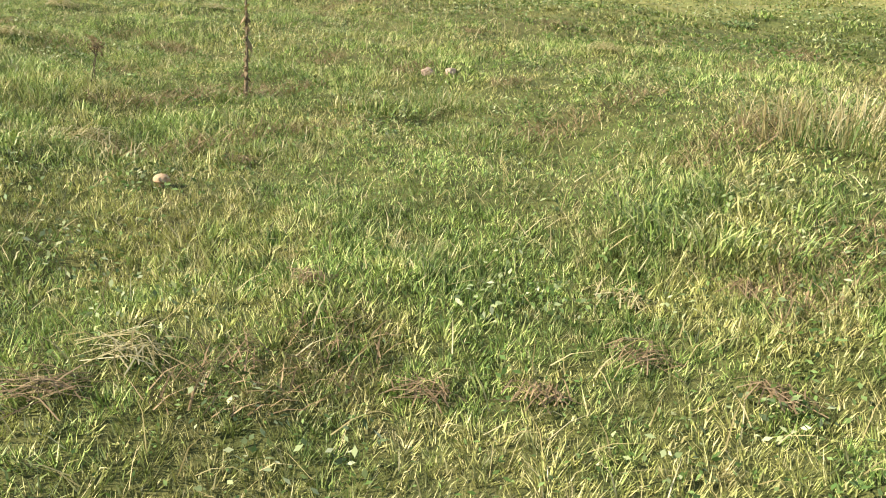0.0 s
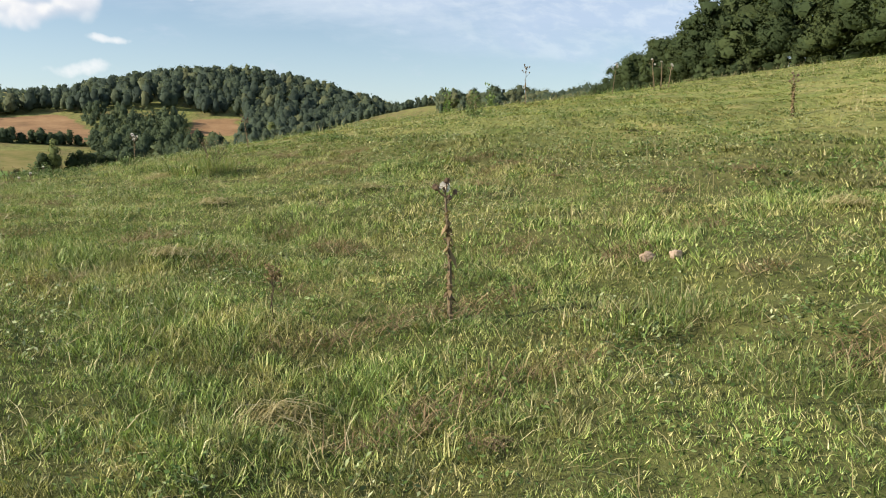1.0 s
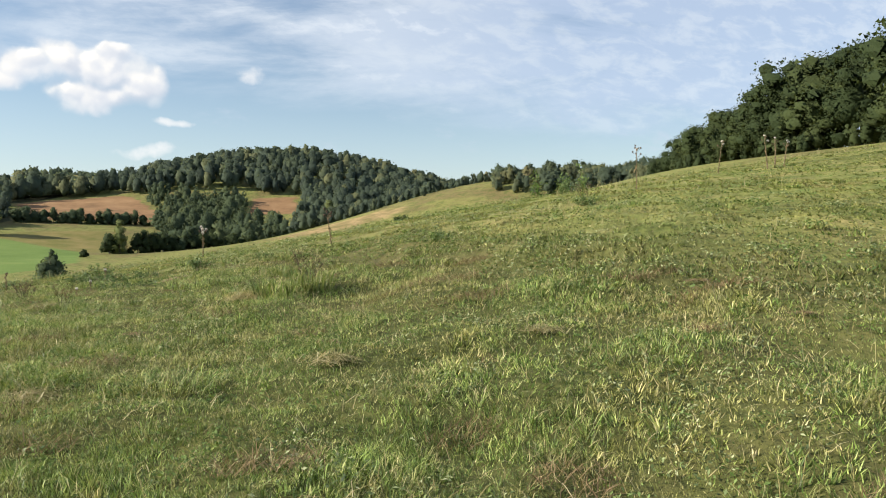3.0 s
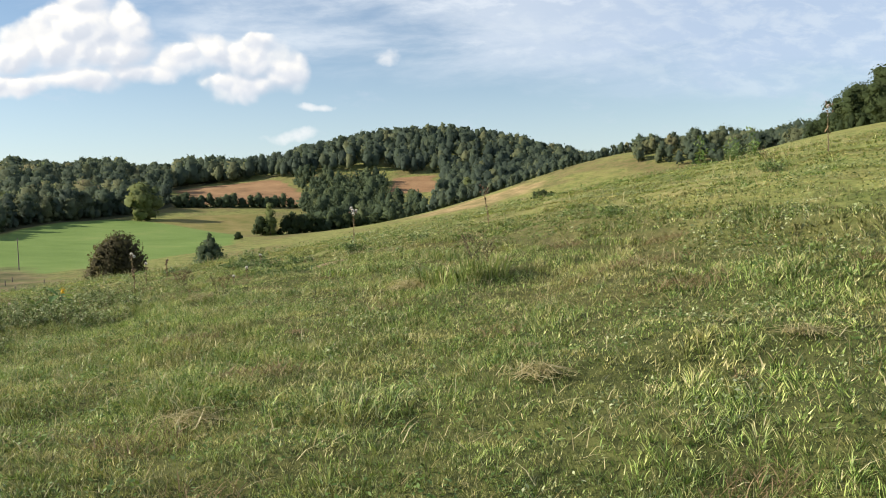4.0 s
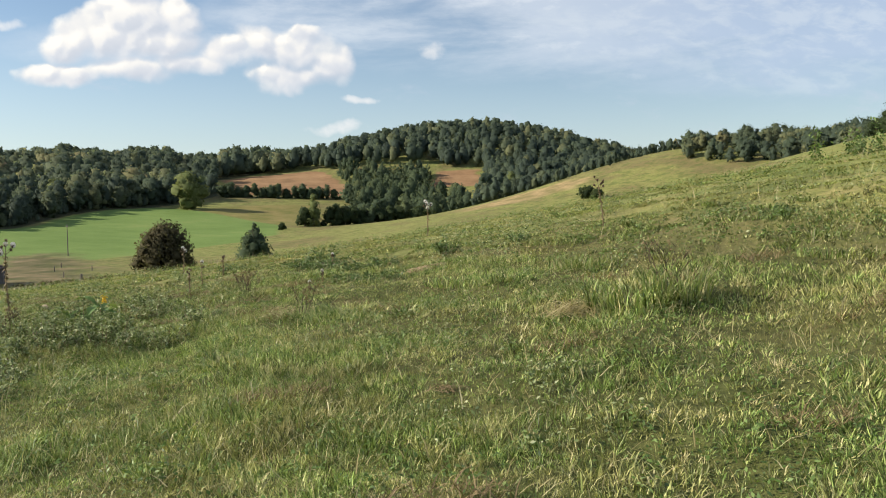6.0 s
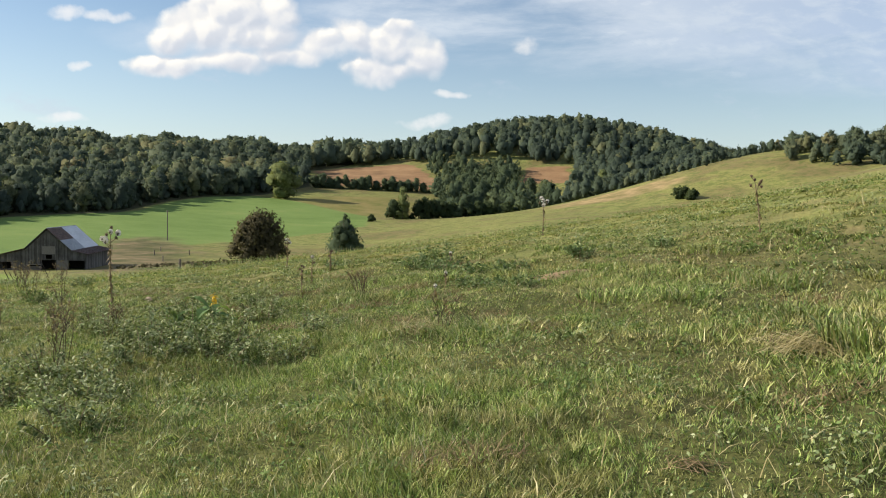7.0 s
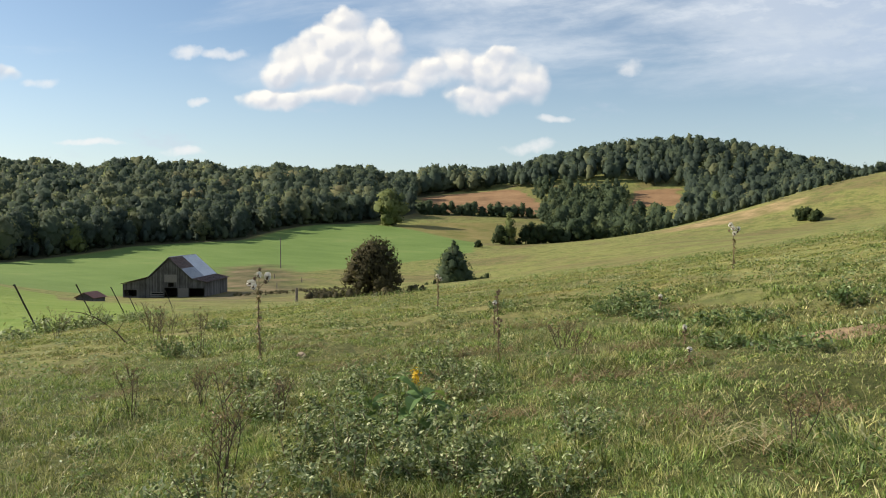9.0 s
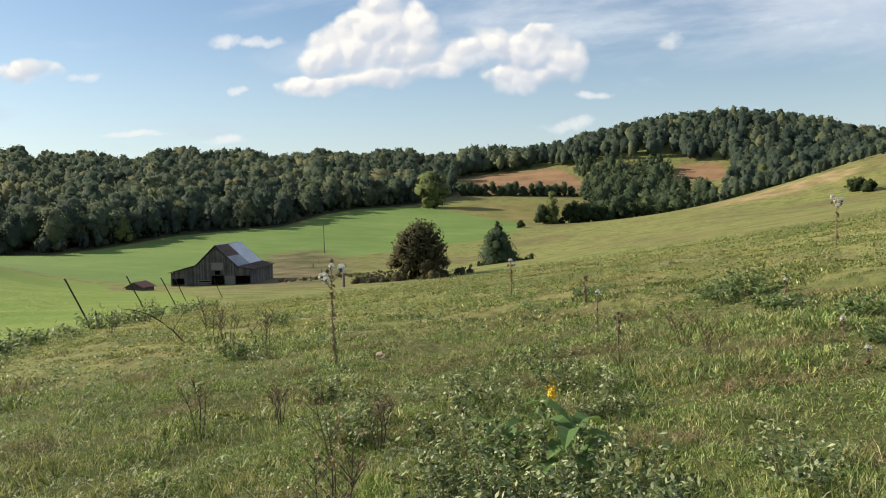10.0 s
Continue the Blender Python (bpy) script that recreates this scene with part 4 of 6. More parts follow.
def barn():
    L = 17.5
    base = zat(-155, 107) - 0.2
    ob = holder("barn", pose(-163.4, 101.3, base, 0, 0, 38), "weathered grey wooden barn with patched tin roof and lean-tos", "barn")
    # roofline over the front: x, height
    line = [(0, 3.0), (5.4, 4.4), (9.5, 8.3), (13.9, 4.25), (16.8, 3.5)]

    def roof_z(x):
        return float(np.interp(x, [q[0] for q in line], [q[1] for q in line]))

    holes = [(0.4, 2.9, 0.5, 1.75), (8.5, 11.1, -2, 2.15), (13.5, 16.5, -2, 2.05), (9.1, 10.3, 2.35, 3.2), (5.9, 8.0, 0.75, 1.25)]

    def boards(y0, y1, cut):
        bm = bmesh.new()
        wdt = 0.28
        rs = random.Random(4)
        for i in range(60):
            xa, xb = i * wdt, min(16.8, (i + 1) * wdt - 0.012)
            xm = (xa + xb) / 2
            spans = [(-1.5, min(roof_z(xa), roof_z(xb)) - 0.05)]
            for hx0, hx1, hz0, hz1 in cut:
                if hx0 < xm < hx1:
                    spans = [s for a, c in spans for s in ((a, min(c, hz0)), (max(a, hz1), c)) if s[1] - s[0] > 0.05]
            for a, c in spans:
                j = rs.uniform(-0.02, 0.02)
                box(bm, xa, y0 + j, a, xb, y1 + j, c)
        return bm

    part("front_wall", boards(0.0, 0.05, holes), M_BOARD, ob, "grey vertical boards with dark openings")
    part("back_wall", boards(L - 0.05, L, []), M_BOARD, ob)
    for x0, x1, h in ((0.0, 0.06, 3.0), (16.74, 16.8, 3.5)):
        bm = bmesh.new()
        for i in range(62):
            box(bm, x0, 0.06 + i * 0.28, -1.5, x1, 0.06 + i * 0.28 + 0.27, h - 0.05)
        part("side_wall", bm, M_BOARD, ob)
    # near-black sheet added behind the openings to imitate the unlit inside
    bm = bmesh.new()
    box(bm, 0.4, 4.0, -1.5, 16.4, 4.1, 3.2)
    part("inner_wall", bm, M_DARK, ob, "near-black sheet behind the openings, standing in for the shade inside")
    # hay door, cattle door, gate rails
    bm = bmesh.new()
    box(bm, 8.3, -0.06, 3.3, 11.0, -0.005, 4.85)
    part("hay_door", bm, plain("pale_boards", (0.17, 0.155, 0.14), (0.27, 0.25, 0.23), 3.0, stretch=(6, 6, 0.6)), ob, "paler board hay door")
    bm = bmesh.new()
    box(bm, 11.3, -0.06, 0.1, 13.4, -0.005, 2.05)
    part("stall_door", bm, bpy.data.materials["pale_boards"], ob, "paler closed board door")
    for zz in (0.25, 0.7, 1.15):
        bm = bmesh.new()
        box(bm, 5.6, -0.1, zz, 8.3, -0.06, zz + 0.18)
        part("rail", bm, bpy.data.materials["pale_boards"], ob)
    for x in (0.1, 5.4, 8.4, 11.2, 13.45, 16.65):
        bm = bmesh.new()
        box(bm, x - 0.09, -0.075, -1.2, x + 0.09, 0.0, roof_z(x) - 0.12)
        part("post", bm, M_BOARD, ob)

    def sheet(xa, za, xb, zb, y0, y1, mat, label, rise=0.0):
        """A roof sheet with standing ribs that run down the slope."""
        bm = bmesh.new()
        d = Vector((xb - xa, 0, zb - za)).normalized()
        up = Vector((-d.z, 0, d.x)) if d.x > 0 else Vector((d.z, 0, -d.x))
        o = up * (0.06 + rise)
        prism(bm, [(xa + o.x, za + o.z), (xb + o.x, zb + o.z), (xb + o.x + up.x * 0.05, zb + o.z + up.z * 0.05), (xa + o.x + up.x * 0.05, za + o.z + up.z * 0.05)], y0, y1)
        y = y0 + 0.3
        while y < y1 - 0.1:
            q = up * (0.05)
            prism(bm, [(xa + o.x + q.x, za + o.z + q.z), (xb + o.x + q.x, zb + o.z + q.z), (xb + o.x + 1.7 * q.x, zb + o.z + 1.7 * q.z), (xa + o.x + 1.7 * q.x, za + o.z + 1.7 * q.z)], y, y + 0.06)
            y += 0.62
        bmesh.ops.recalc_face_normals(bm, faces=bm.faces)
        part("roof_sheet", bm, mat, ob, label)

    zm = lambda x: float(np.interp(x, [9.5, 13.9], [8.3, 4.25]))
    sheet(9.5, 8.3, 12.0, zm(12.0), -0.5, 8.3, M_RUST, "rust brown tin sheets")
    sheet(12.0, zm(12.0), 14.3, zm(13.9) - 0.37, -0.5, 8.3, M_DULL_TIN, "dull blue-grey tin sheets")
    sheet(9.5, 8.3, 14.3, zm(13.9) - 0.37, 8.3, L + 0.5, M_TIN, "bright bare tin sheets")
    sheet(9.5, 8.3, 5.1, 4.12, -0.5, L + 0.5, M_DULL_TIN, "dull tin sheets")
    sheet(5.4, 4.35, -0.5, 2.85, -0.4, L + 0.4, M_RUST, "rusty tin lean-to roof")
    sheet(13.9, 4.1, 17.3, 3.3, -0.4, L + 0.4, M_RUST, "rusty brown tin lean-to roof", -0.05)
    bm = bmesh.new()
    tube(bm, [(9.5, -0.5, 8.4), (9.5, L + 0.5, 8.4)], [0.1, 0.1], 6)
    part("ridge_cap", bm, M_DULL_TIN, ob)


barn()


def shed():
    ob = holder("shed", pose(-153.5, 86.0, zat(-153, 86) - 0.9, 0, 0, 30), "small low shed with a rusty red tin roof", "shed")
    bm = bmesh.new()
    prism(bm, [(0, -1), (3.4, -1), (3.4, 1.3), (1.7, 2.15), (0, 1.3)], 0, 4)
    part("wall", bm, M_BOARD, ob)
    red = plain("red_tin", (0.14, 0.06, 0.045), (0.24, 0.11, 0.085), 2.0, 0.6)
    for xa, za, xb, zb in ((1.7, 2.22, -0.3, 1.2), (1.7, 2.22, 3.7, 1.2)):
        bm = bmesh.new()
        prism(bm, [(xa, za), (xb, zb), (xb, zb + 0.07), (xa, za + 0.07)], -0.25, 4.25)
        bmesh.ops.recalc_face_normals(bm, faces=bm.faces)
        part("roof", bm, red, ob, "rusty red tin roof")


shed()

# ---- utility pole, fence ----
pole = holder("utility_pole", pose(-207, 181, zat(-207, 181)), "thin grey wooden utility pole in the green field", "pole")
bm = bmesh.new()
tube(bm, [(0, 0, -1), (0, 0, 4), (0, 0, 9.4)], [0.16, 0.14, 0.10], 8)
part("shaft", bm, plain("pole_wood", (0.12, 0.10, 0.085), (0.20, 0.17, 0.15), 3.0), pole)
bm = bmesh.new()
box(bm, -0.5, -0.06, 8.6, 0.5, 0.06, 8.75)
part("crossarm", bm, bpy.data.materials["pole_wood"], pole)

for x, y in ((-63.9, 58.6), (-176, 150), (-170, 156), (-183, 158), (-160, 139)):
    gate_post = holder("wooden_post", pose(x, y, zat(x, y), 0, 0, 20), "weathered grey wooden post", "post", "wooden posts")
    bm = bmesh.new()
    tube(bm, [(0, 0, -0.4), (0, 0, 0.6), (0.02, 0, 1.25)], [0.13, 0.12, 0.11], 8)
    part("shaft", bm, bpy.data.materials["pole_wood"], gate_post)

M_POST = plain("steel_post", (0.035, 0.032, 0.03), (0.075, 0.06, 0.05), 6.0, 0.6, 0.3)


def fence_post(x, y, h, lean):
    ob = holder("fence_post", pose(x, y, zat(x, y), 0, lean, 40), "thin dark leaning steel fence post", "post", "leaning fence posts")
    bm = bmesh.new()
    box(bm, -0.022, -0.004, -0.3, 0.022, 0.004, h)
    box(bm, -0.004, -0.03, -0.3, 0.004, -0.004, h)
    for k in range(8):
        box(bm, -0.012, 0.004, 0.15 + k * h / 9, 0.012, 0.014, 0.18 + k * h / 9)
    part("shaft", bm, M_POST, ob)
    bm = bmesh.new()
    box(bm, -0.024, -0.034, h - 0.02, 0.024, 0.012, h + 0.012)
    part("cap", bm, M_POST, ob)


for x, y, h, lean in ((-25.0, 14.6, 1.35, -24), (-29.5, 18.7, 1.4, -26), (-37.6, 24.8, 1.6, -26), (-43.5, 29.6, 1.5, -26), (-49.6, 33.9, 1.3, -24), (-54, 39.2, 1.2, -22)):
    fence_post(x, y, h, lean)

# ---- grass ----
# the line along which the pasture is looked at from close by
TRACK = [(0.0, 2.0), (-2.0, 4.5), (-5.0, 7.0), (-8.0, 9.5), (-12.0, 12.0)]


def off_track(x, y):
    best = np.full(x.shape, 1e9)
    for (ax, ay), (bx, by) in zip(TRACK, TRACK[1:]):
        ex, ey = bx - ax, by - ay
        t = np.clip(((x - ax) * ex + (y - ay) * ey) / (ex * ex + ey * ey), 0, 1)
        best = np.minimum(best, np.hypot(x - ax - t * ex, y - ay - t * ey))
    return best


def meadow(density, lo, hi):
    """Random spots of the pasture between lo and hi metres from the walked track, on its uphill and far side."""
    x0, x1, y0, y1 = max(-46, -12.5 - hi), min(30, hi + 3), 1.2, min(60, 12.5 + hi)
    n = int((x1 - x0) * (y1 - y0) * density)
    x, y = rng.uniform(x0, x1, n), rng.uniform(y0, y1, n)
    ok = (x < 0.8 + 0.5 * y) & (x > np.interp(y, [1, 2, 4, 6, 8, 9, 10, 12, 14, 20, 24], [-1.2, -1.8, -3.5, -5.3, -8.4, -10.8, -14.0, -19.3, -24.5, -40.5, -60]))
    x, y = x[ok], y[ok]
    d = off_track(x, y)
    ok = (d >= lo) & (d < hi)
    x, y, d = x[ok], y[ok], d[ok]
    ok = inside(LIGHT, x, y) < 0.0
    return x[ok], y[ok], d[ok]


def blades(name, x, y, h, wid, lean, mat, label, category="grass", segs=2, z0=0.0, droop=0.0, clump=0.0, soft=0.0):
    """Grass blades: tapered strips that lean and bend; all arrays of one length. Blades of a clump lean out from its middle."""
    n = len(x)
    a = rng.uniform(0, math.tau, n)
    if clump:
        i, j = np.floor(x / clump).astype(int), np.floor(y / clump).astype(int)
        mx = (i + 0.2 + 0.6 * PATCHES[0][i % 256, j % 256]) * clump
        my = (j + 0.2 + 0.6 * PATCHES[1][i % 256, j % 256]) * clump
        a = np.arctan2(y - my, x - mx) + rng.normal(size=n) * 0.8
        x, y = x + (mx - x) * 0.35, y + (my - y) * 0.35
        h = h * (0.6 + 0.7 * PATCHES[2][i % 256, j % 256])
    z = land(x, y) + z0 - 0.01
    face = rng.uniform(0, math.tau, n)
    tip = np.stack([np.cos(a) * lean * h, np.sin(a) * lean * h], 1)
    side = np.stack([np.cos(face), np.sin(face)], 1) * wid[:, None] * 0.5
    base = np.stack([x, y], 1)
    rise = np.sqrt(np.maximum(0.05, 1 - lean ** 2)) * h

    def row(f, g, s):
        c = base + tip * (f * f * 0.75 + f * 0.25)
        zz = z + rise * g
        return np.stack([np.column_stack([c - side * s, zz]), np.column_stack([c + side * s, zz])], 1)

    if segs == 2:
        r0, r1 = row(0.0, 0.0, 1.0), row(0.55, 0.62, 0.85)
        r2 = np.column_stack([base + tip, z + rise * (1.0 - droop)])[:, None]
        v = np.concatenate([r0, r1, r2], 1)
        loops = (np.arange(n)[:, None] * 5 + np.array([0, 1, 3, 2, 2, 3, 4])).ravel()
        sizes = np.tile([4, 3], n)
    else:
        r0 = row(0.0, 0.0, 1.0)
        r2 = np.column_stack([base + tip, z + rise])[:, None]
        v = np.concatenate([r0, r2], 1)
        loops, sizes = np.arange(n * 3), np.full(n, 3)
    me = mesh_arrays(name, v.reshape(-1, 3), loops, sizes, mat)
    if soft:
        # normals turned upward so these blades are lit evenly, like the ground
        me.polygons.foreach_set("use_smooth", [True] * len(me.polygons))
        nrm = rng.normal(size=(n, 3)) * soft + [0, 0, 1]
        nrm = np.repeat(nrm / np.linalg.norm(nrm, axis=1)[:, None], len(loops) // n, 0)
        me.attributes.new("custom_normal", "FLOAT_VECTOR", "CORNER").data.foreach_set("vector", nrm.astype(np.float32).ravel())
        me.update()
    return tagged(new(name, me), label, category, kind="stuff")


def tallness(x, y):
    """How rank the grass stands: clumps and bare spots, 0.2 to 3."""
    a, b, c = uneven(x, y, 0.2, 0), uneven(x, y, 0.62, 1), uneven(x, y, 1.9, 2)
    return 0.62 + 1.6 * np.clip((0.25 * a + 0.5 * b + 0.25 * c - 0.36) / 0.34, 0, 1.2) ** 1.6


# density, from, to, height, width, segments, least lean, width of a clump
for density, lo, hi, hgt, wid, segs, up, clump in ((5000, 0, 1.4, 0.046, 0.0058, 1, 0.3, 0.06), (4200, 0, 2.3, 0.051, 0.0062, 1, 0.3, 0.09), (850, 0, 2.3, 0.064, 0.0052, 2, 0.3, 0.11),
                                                   (3100, 2.3, 5.2, 0.048, 0.0100, 1, 0.35, 0.10), (300, 2.3, 5.2, 0.065, 0.0070, 2, 0.3, 0.13), (1650, 5.2, 9.2, 0.040, 0.0138, 1, 0.4, 0.15),
                                                   (1000, 9.2, 17.2, 0.032, 0.0165, 1, 0.45, 0.2), (300, 17.2, 31, 0.034, 0.028, 1, 0.5, 0.35), (85, 31, 56, 0.042, 0.05, 1, 0.5, 0.6)):
    x, y, d = meadow(density, lo, hi)
    k = tallness(x, y)
    keep = rng.uniform(0, 1, len(x)) < 0.6 + 0.5 * k
    x, y, k = x[keep], y[keep], k[keep]
    k = np.clip(k, 0.75, 1.5) * rng.uniform(0.6, 1.35, len(x))
    lean = np.clip(up + (0.97 - up) * rng.beta(1.3, 1.4, len(x)), 0.1, 0.97)
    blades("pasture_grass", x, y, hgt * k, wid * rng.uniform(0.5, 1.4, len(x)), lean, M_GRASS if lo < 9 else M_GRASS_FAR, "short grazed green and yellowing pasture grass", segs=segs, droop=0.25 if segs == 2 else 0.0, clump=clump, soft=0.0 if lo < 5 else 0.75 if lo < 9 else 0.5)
x, y, d = meadow(9000, 0, 1.6)
x, y = x[y < 3.3], y[y < 3.3]
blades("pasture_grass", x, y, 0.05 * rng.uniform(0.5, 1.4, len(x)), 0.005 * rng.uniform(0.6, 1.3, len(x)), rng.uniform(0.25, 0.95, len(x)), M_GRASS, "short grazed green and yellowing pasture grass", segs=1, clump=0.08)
for density, lo, hi, hgt, wid in ((70, 0, 4, 0.13, 0.0035), (30, 4, 9, 0.14, 0.005), (16, 9, 31, 0.20, 0.008)):
    x, y, d = meadow(density, lo, hi)
    keep = uneven(x, y, 0.8, 3) * uneven(x, y, 2.7, 1) > 0.3
    x, y = x[keep], y[keep]
    blades("dry_grass_stems", x, y, hgt * rng.uniform(0.5, 1.6, len(x)), wid * rng.uniform(0.7, 1.3, len(x)), rng.uniform(0.2, 0.97, len(x)), M_STRAW, "scattered tan dry grass stems", droop=0.05)

# thatch and lying straw in patches, small broad leaves between the blades
x, y, d = meadow(1500, 0, 6)
patch = np.sin(x * 2.3 + 1.7 * np.sin(y * 1.9)) * np.sin(y * 2.7 + 1.2 * np.sin(x * 2.1)) + 0.5 * np.sin(x * 5.1 - y * 4.3)
keep = patch > 0.95
x, y, d = x[keep], y[keep], d[keep]
blades("dead_thatch", x, y, rng.uniform(0.05, 0.16, len(x)), rng.uniform(0.003, 0.006, len(x)), rng.uniform(0.8, 0.985, len(x)), M_THATCH,
       "patches of brown dead grass lying in the pasture", z0=0.03)
x, y, d = meadow(95, 0, 6)
blades("lying_straw", x, y, rng.uniform(0.06, 0.2, len(x)), rng.uniform(0.003, 0.0055, len(x)), rng.uniform(0.85, 0.99, len(x)), M_STRAW,
       "pale straw lying between the blades", z0=0.035)


def leaf_quads(rs, centres, normals, size, narrow=0.45):
    """Pointed leaves: four-cornered, at the centres, facing the normals."""
    n = len(centres)
    nrm = normals / np.linalg.norm(normals, axis=1)[:, None]
    a = np.cross(nrm, rs.normal(size=(n, 3)))
    a /= np.linalg.norm(a, axis=1)[:, None]
    b = np.cross(nrm, a)
    s = (size * rs.uniform(0.6, 1.3, n))[:, None]
    return np.stack([centres - a * s, centres + b * s * narrow + nrm * s * 0.12, centres + a * s, centres - b * s * narrow + nrm * s * 0.12], 1)


x, y, d = meadow(560, 0, 4.0)
keep = (np.sin(x * 1.7 + 2.0 * np.sin(y * 1.3)) * np.sin(y * 1.9 - np.sin(x * 1.2)) > np.where(d < 1.6, -0.6, 0.05)) & (rng.uniform(0, 5.5, len(x)) > d * 0.8)
x, y = x[keep], y[keep]
cen = np.column_stack([x, y, land(x, y) + rng.uniform(0.015, 0.06, len(x))])
q = leaf_quads(rng, cen, rng.normal(size=(len(x), 3)) * 0.5 + [0, 0, 1], np.full(len(x), 0.009), 0.42)
tagged(new("clover_leaves", card_mesh("clover_leaves", q, M_CLOVER)), "small dark green clover leaves among the grass", "clover", kind="stuff")


# low broad-leaved weeds, in small mounds between the grass
for name, mat, per, lo, hi, cnt, leaf, rad, label in (("low_weeds", M_CLOVER, 12, 0, 4.8, 24, 0.013, 0.11, "small dark green broad-leaved weeds among the grass"),
                                                      ("low_weeds", M_CLOVER, 7, 4.8, 12, 14, 0.022, 0.16, "small dark green broad-leaved weeds among the grass"),
                                                      ("low_weeds", M_CLOVER, 4, 12, 29, 8, 0.026, 0.3, "small dark green broad-leaved weeds among the grass"),
                                                      ("pale_weeds", M_WEED, 5, 0, 4.8, 34, 0.013, 0.14, "small grey-green weeds among the grass"),
                                                      ("pale_weeds", M_WEED, 3.5, 4.8, 13, 30, 0.019, 0.21, "small grey-green weeds among the grass")):
    x, y, d = meadow(per, lo, hi)
    keep = uneven(x, y, 1.4, 2 if mat is M_CLOVER else 3) > 0.42
    x, y = np.repeat(x[keep], cnt), np.repeat(y[keep], cnt)
    r = np.sqrt(rng.uniform(0, 1, len(x)))
    a = rng.uniform(0, math.tau, len(x))
    x, y = x + np.cos(a) * r * rad, y + np.sin(a) * r * rad
    z = land(x, y) + 0.02 + rad * 0.55 * (1 - r * r) * rng.uniform(0.4, 1.2, len(x))
    nrm = np.column_stack([np.cos(a) * r * 0.6, np.sin(a) * r * 0.6, np.full(len(x), 0.8)]) + rng.normal(size=(len(x), 3)) * 0.35
    q = leaf_quads(rng, np.column_stack([x, y, z]), nrm, np.full(len(x), leaf), 0.5)
    tagged(new(name, card_mesh(name, q, mat)), label, "weed", kind="stuff")


# ---- plants of the pasture ----
def seeded_mesh(name, quads, mat, parent, label=""):
    ob = new(name, card_mesh(name, quads, mat))
    ob.parent = parent
    return tagged(ob, label)


def bur(rs, centre, r, squash=1.2, spikes=26):
    """A bristly seed head: a rough ovoid with spines."""
    bm = bmesh.new()
    bmesh.ops.create_icosphere(bm, subdivisions=1, radius=r)
    for v in bm.verts:
        v.co = Vector((v.co.x, v.co.y, v.co.z * squash)) * rs.uniform(0.85, 1.1) + Vector(centre)
    for _ in range(spikes):
        d = Vector(rs.normal(size=3)).normalized()
        s = d.orthogonal().normalized() * r * 0.14
        p = Vector(centre) + d * r * 0.8
        bm.faces.new([bm.verts.new(p - s), bm.verts.new(p + s), bm.verts.new(Vector(centre) + d * r * rs.uniform(1.4, 1.9))])
    return bm


def down_tuft(rs, centre, r):
    """Open thistle down: a loose ball of fine silky threads."""
    bm = bmesh.new()
    for _ in range(70):
        d = Vector(rs.normal(size=3) + np.array([0, 0, 0.6])).normalized()
        s = d.orthogonal().normalized() * r * 0.16
        bm.faces.new([bm.verts.new(Vector(centre) - s * 0.4), bm.verts.new(Vector(centre) + d * r - s), bm.verts.new(Vector(centre) + d * r * 1.1 + s)])
    return bm


def thistle(x, y, h, seed, heads=6, white=2, lean=(0, 0), label="dead brown thistle stalk with dry bristly heads", leaves=60, thick=0.008, size=1.0):
    rs = np.random.default_rng(seed)
    ob = holder("thistle", pose(x, y, zat(x, y) - 0.02), label, "thistle", "dead thistles")
    top = Vector((lean[0], lean[1], h))
    mid = top * 0.5 + Vector((rs.uniform(-0.02, 0.02), rs.uniform(-0.02, 0.02), 0)) * h
    bm = bmesh.new()
    pts = [Vector((0, 0, -0.03)), mid * 0.5, mid, mid.lerp(top, 0.5), top]
    tube(bm, pts, [thick * 1.5, thick * 1.3, thick, thick * 0.8, thick * 0.5], 6)
    tips = [(top, part("stem", bm, M_STALK, ob))]
    for k in range(heads - 1):
        f = rs.uniform(0.74, 0.97)
        p = mid.lerp(top, (f - 0.5) * 2)
        a = k * 2.4 + rs.uniform(0, 1)
        e = p + Vector((math.cos(a) * 0.06, math.sin(a) * 0.06, rs.uniform(0.03, 0.09))) * size * (h / 0.8)
        bm = bmesh.new()
        tube(bm, [p, p.lerp(e, 0.6) - Vector((0, 0, 0.01)), e], [thick * 0.5, thick * 0.4, thick * 0.3], 5)
        tips.append((e, part("branch", bm, M_STALK, ob)))
    for k, (e, twig) in enumerate(tips):
        if k < white:
            part("down", down_tuft(rs, e + Vector((0, 0, 0.012)), 0.028 * size), M_DOWN, twig, "white open thistle down")
        part("head", bur(rs, e, 0.015 * size), M_HEAD, twig, "brown bristly seed head")
    n = leaves
    f = rs.uniform(0.0, 0.85, n)
    c = np.array([mid * (2 * t) if t < 0.5 else mid.lerp(top, (t - 0.5) * 2) for t in f])
    a = rs.uniform(0, math.tau, n)
    out = np.column_stack([np.cos(a), np.sin(a), rs.uniform(-1.8, 0.6, n)]) * rs.uniform(0.5, 1.0, n)[:, None]
    L = (rs.uniform(0.02, 0.05, n) + 0.02 * (rs.uniform(0, 1, n) > 0.8))[:, None] * size
    sidev = np.column_stack([-np.sin(a), np.cos(a), np.zeros(n)]) * L * 0.25
    q = np.stack([c, c + out * L * 0.5 + sidev, c + out * L, c + out * L * 0.5 - sidev], 1)
    seeded_mesh("dry_leaves", q, M_THATCH, ob, "shrivelled brown leaves")
    return ob


